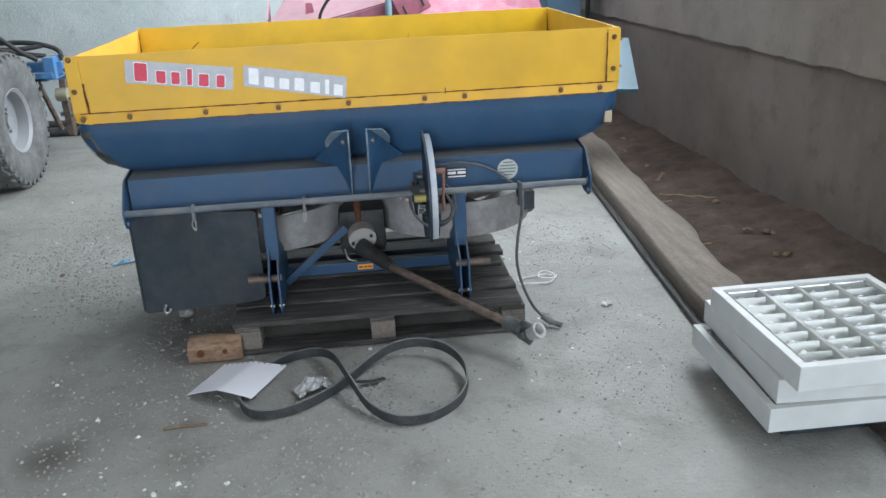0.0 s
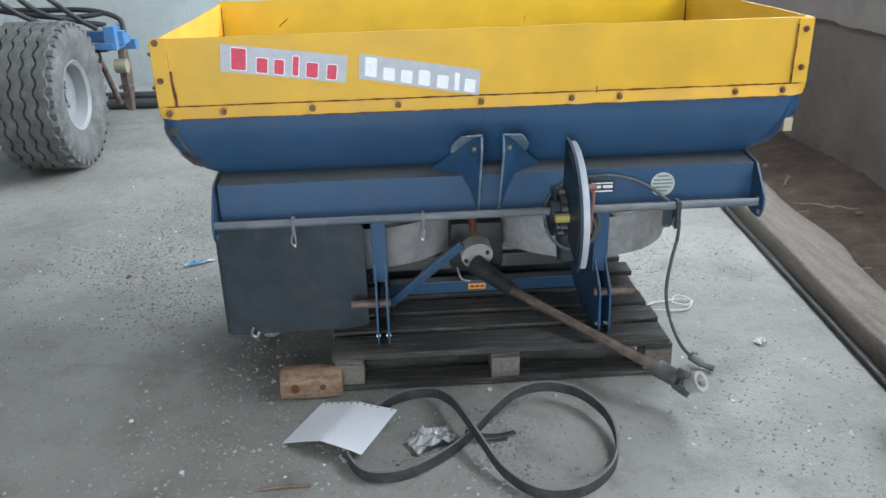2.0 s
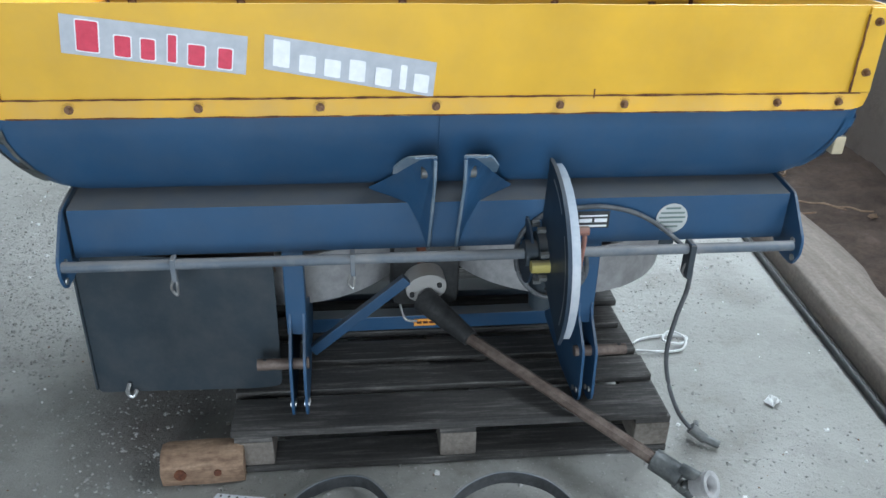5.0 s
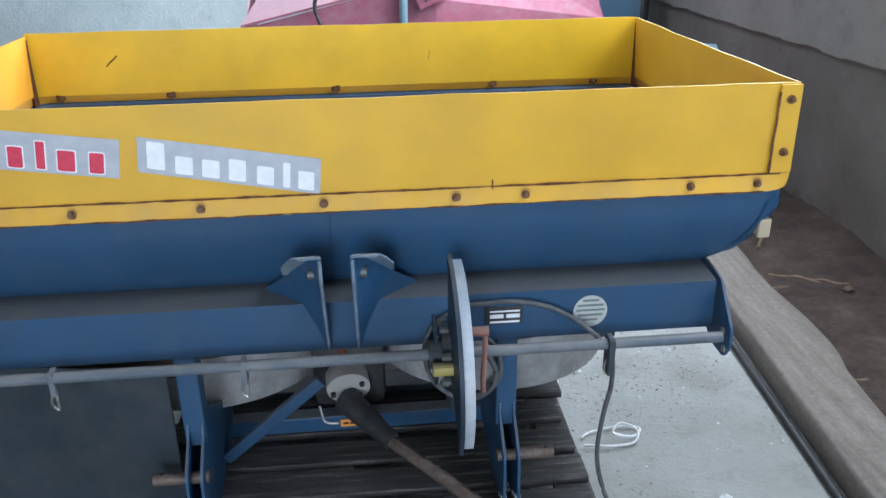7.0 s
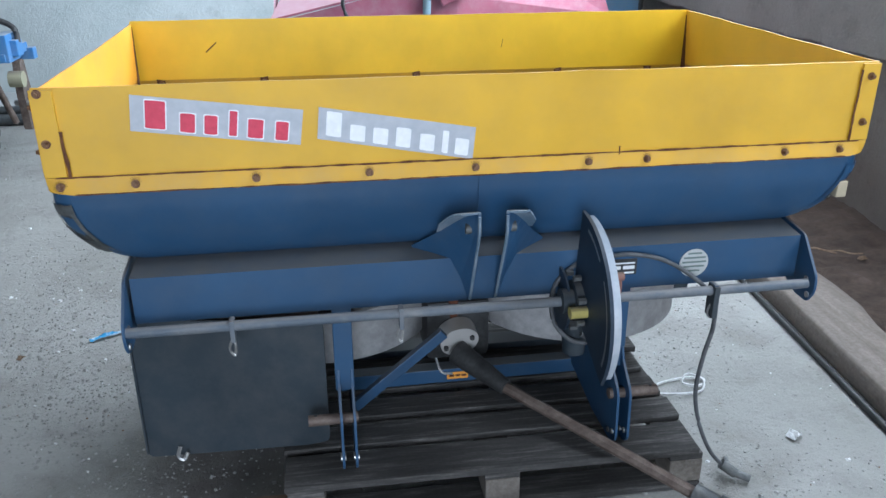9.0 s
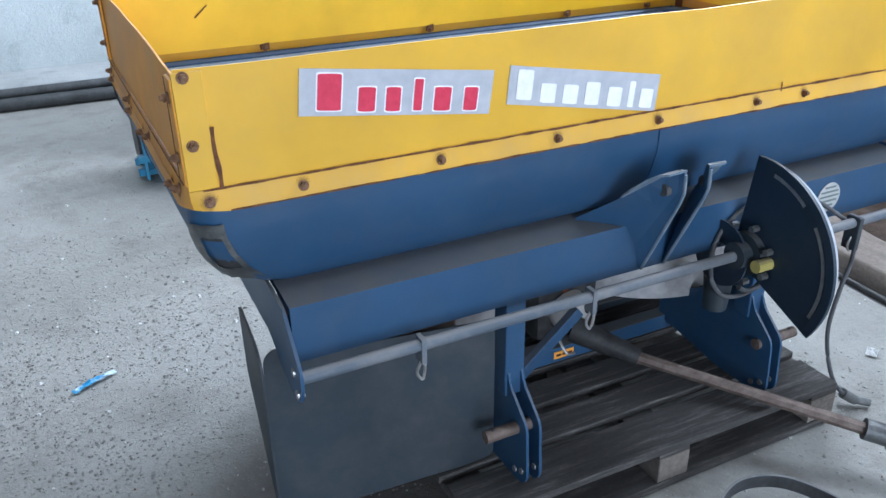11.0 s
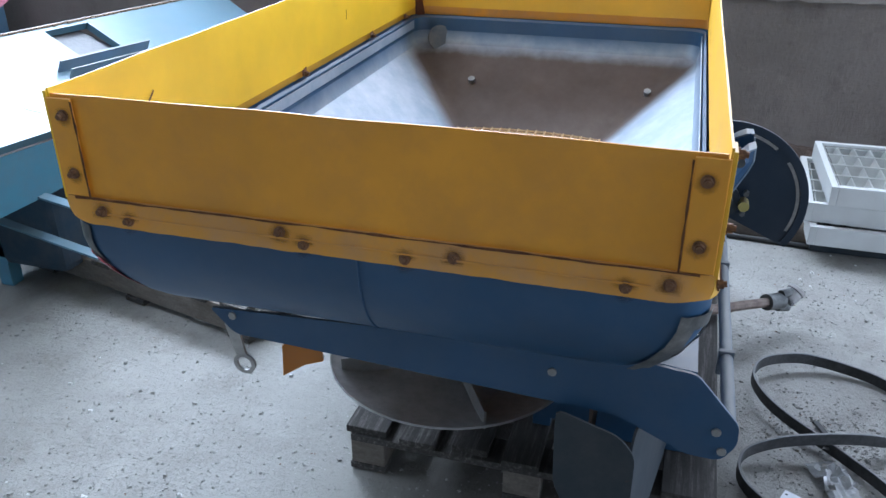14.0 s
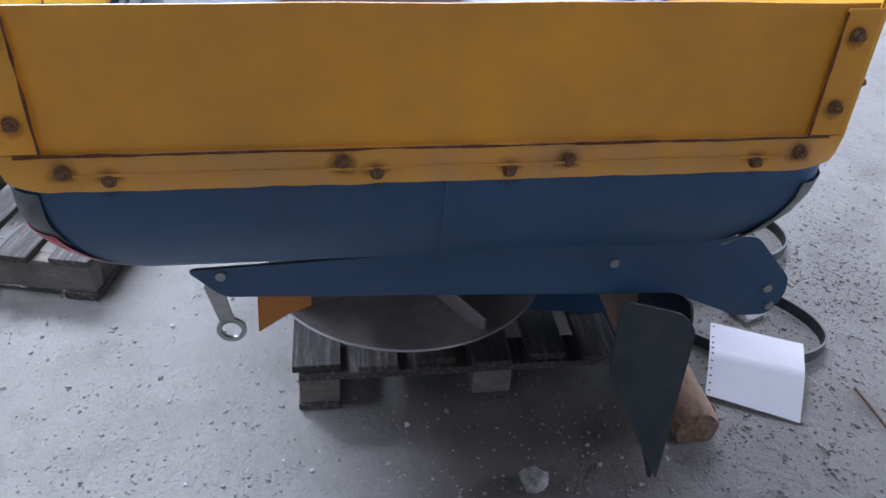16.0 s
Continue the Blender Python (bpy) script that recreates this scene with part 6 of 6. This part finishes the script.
# ---------------------------------------------------------------- faded red mower against the back wall
PK = thing("mower", "faded red mower with folded sheet guards and a ram", "mower", pose(0, 0, 0))
bm = bmesh.new()
q = [(-0.72, 3.45, 0.93), (0.50, 3.45, 1.20), (0.62, 3.95, 1.42), (-0.55, 4.0, 1.20)]
vs4 = [bm.verts.new(p) for p in q] + [bm.verts.new((x, y, z - 0.015)) for x, y, z in q]
for f in ((0, 1, 2, 3), (7, 6, 5, 4), (0, 4, 5, 1), (1, 5, 6, 2), (2, 6, 7, 3), (3, 7, 4, 0)):
    bm.faces.new([vs4[i] for i in f])
part("guard_top", bm, PINK, PK, "faded red sloping guard")
part("guard_side", plate([(-0.70, 0.91), (0.48, 1.18), (0.48, 0.45), (-0.52, 0.45)], "y", 3.46, 0.012), PINK, PK, "faded red guard side")
part("guard_end", plate([(3.46, 0.45), (3.95, 0.45), (3.98, 1.17), (3.46, 0.92)], "x", -0.70, 0.012), PINK, PK)
part("guard_foot", boxed(-0.74, 1.5, 3.34, 3.50, 0.30, 0.46, 0.02), PINK, PK)
bm = bmesh.new()
q = [(0.52, 3.55, 0.55), (1.62, 3.75, 0.88), (1.42, 4.0, 1.55), (0.45, 3.9, 1.50), (0.42, 3.60, 1.05)]
f0 = bm.faces.new([bm.verts.new(p) for p in q])
r = bmesh.ops.extrude_face_region(bm, geom=[f0])
bmesh.ops.translate(bm, verts=[v for v in r["geom"] if isinstance(v, bmesh.types.BMVert)], vec=(0, 0.03, -0.01))
part("guard_wing", bm, PINK, PK, "pale faded red wing guard")
part("wing_body", boxed(0.5, 1.45, 3.8, 4.2, 0.0, 0.85, 0.03), PINK, PK)
part("mount_box", boxed(-0.13, 0.13, -0.10, 0.10, -0.09, 0.09, 0.01, Matrix.Translation((0.46, 3.50, 1.13)) @ Matrix.Rotation(radians(-24), 4, "Y")), PINK, PK, "bent red mounting box")
for x in (0.40, 0.55):
    part("box_slot", boxed(x - 0.008, x + 0.008, 3.394, 3.402, 1.07, 1.14, 0, Matrix.Translation((0.46, 0, 1.1)) @ Matrix.Rotation(radians(-24), 4, "Y") @ Matrix.Translation((-0.46, 0, -1.1))), BLACKTAG, PK)
part("ram", rod((0.265, 3.40, 0.62), (0.285, 3.42, 1.38), 0.026, 16), painted("grey_blue_ram", (0.22, 0.32, 0.36), 0.35), PK, "grey-blue hydraulic ram", 40)
part("ram_link", boxed(0.26, 0.52, 3.40, 3.46, 1.29, 1.33, 0.006), PINK, PK)
part("hose", tube(spline([(0.27, 3.42, 1.24), (0.10, 3.38, 1.27), (-0.10, 3.36, 1.25), (-0.22, 3.38, 1.14), (-0.26, 3.40, 1.02), (-0.20, 3.38, 0.86)], 10), 0.012, 8), RUBBER, PK, "black hose", 60)
part("lifting_eye", plate(rounded([(-0.38, 1.02), (-0.30, 1.04), (-0.32, 1.16), (-0.37, 1.16)], 0.01, 2), "y", 3.62, 0.02), PINK, PK)
for x in (-0.5, 0.4, 1.3):
    part("foot", boxed(x - 0.05, x + 0.05, 3.45, 3.6, 0.0, 0.46, 0.006), PINK, PK)

cabinet = thing("steel_cabinet", "dark blue steel cabinet in the corner", "cabinet", pose(1.74, 4.35, 0))
part("body", boxed(0, 0.32, 0, 0.40, 0.0, 1.75, 0.008), painted("cabinet_blue", (0.05, 0.11, 0.18), 0.5), cabinet)
part("door", boxed(0.01, 0.31, -0.012, -0.001, 0.03, 1.72, 0.003), painted("cabinet_door_blue", (0.06, 0.13, 0.2), 0.5), cabinet)
tagged(part("drain_pipe", rod((2.25, 4.80, 0.13), (2.25, 4.80, 2.6), 0.022, 12), KERBDARK, None, "", 40), "thin dark pipe standing in the corner", "pipe")
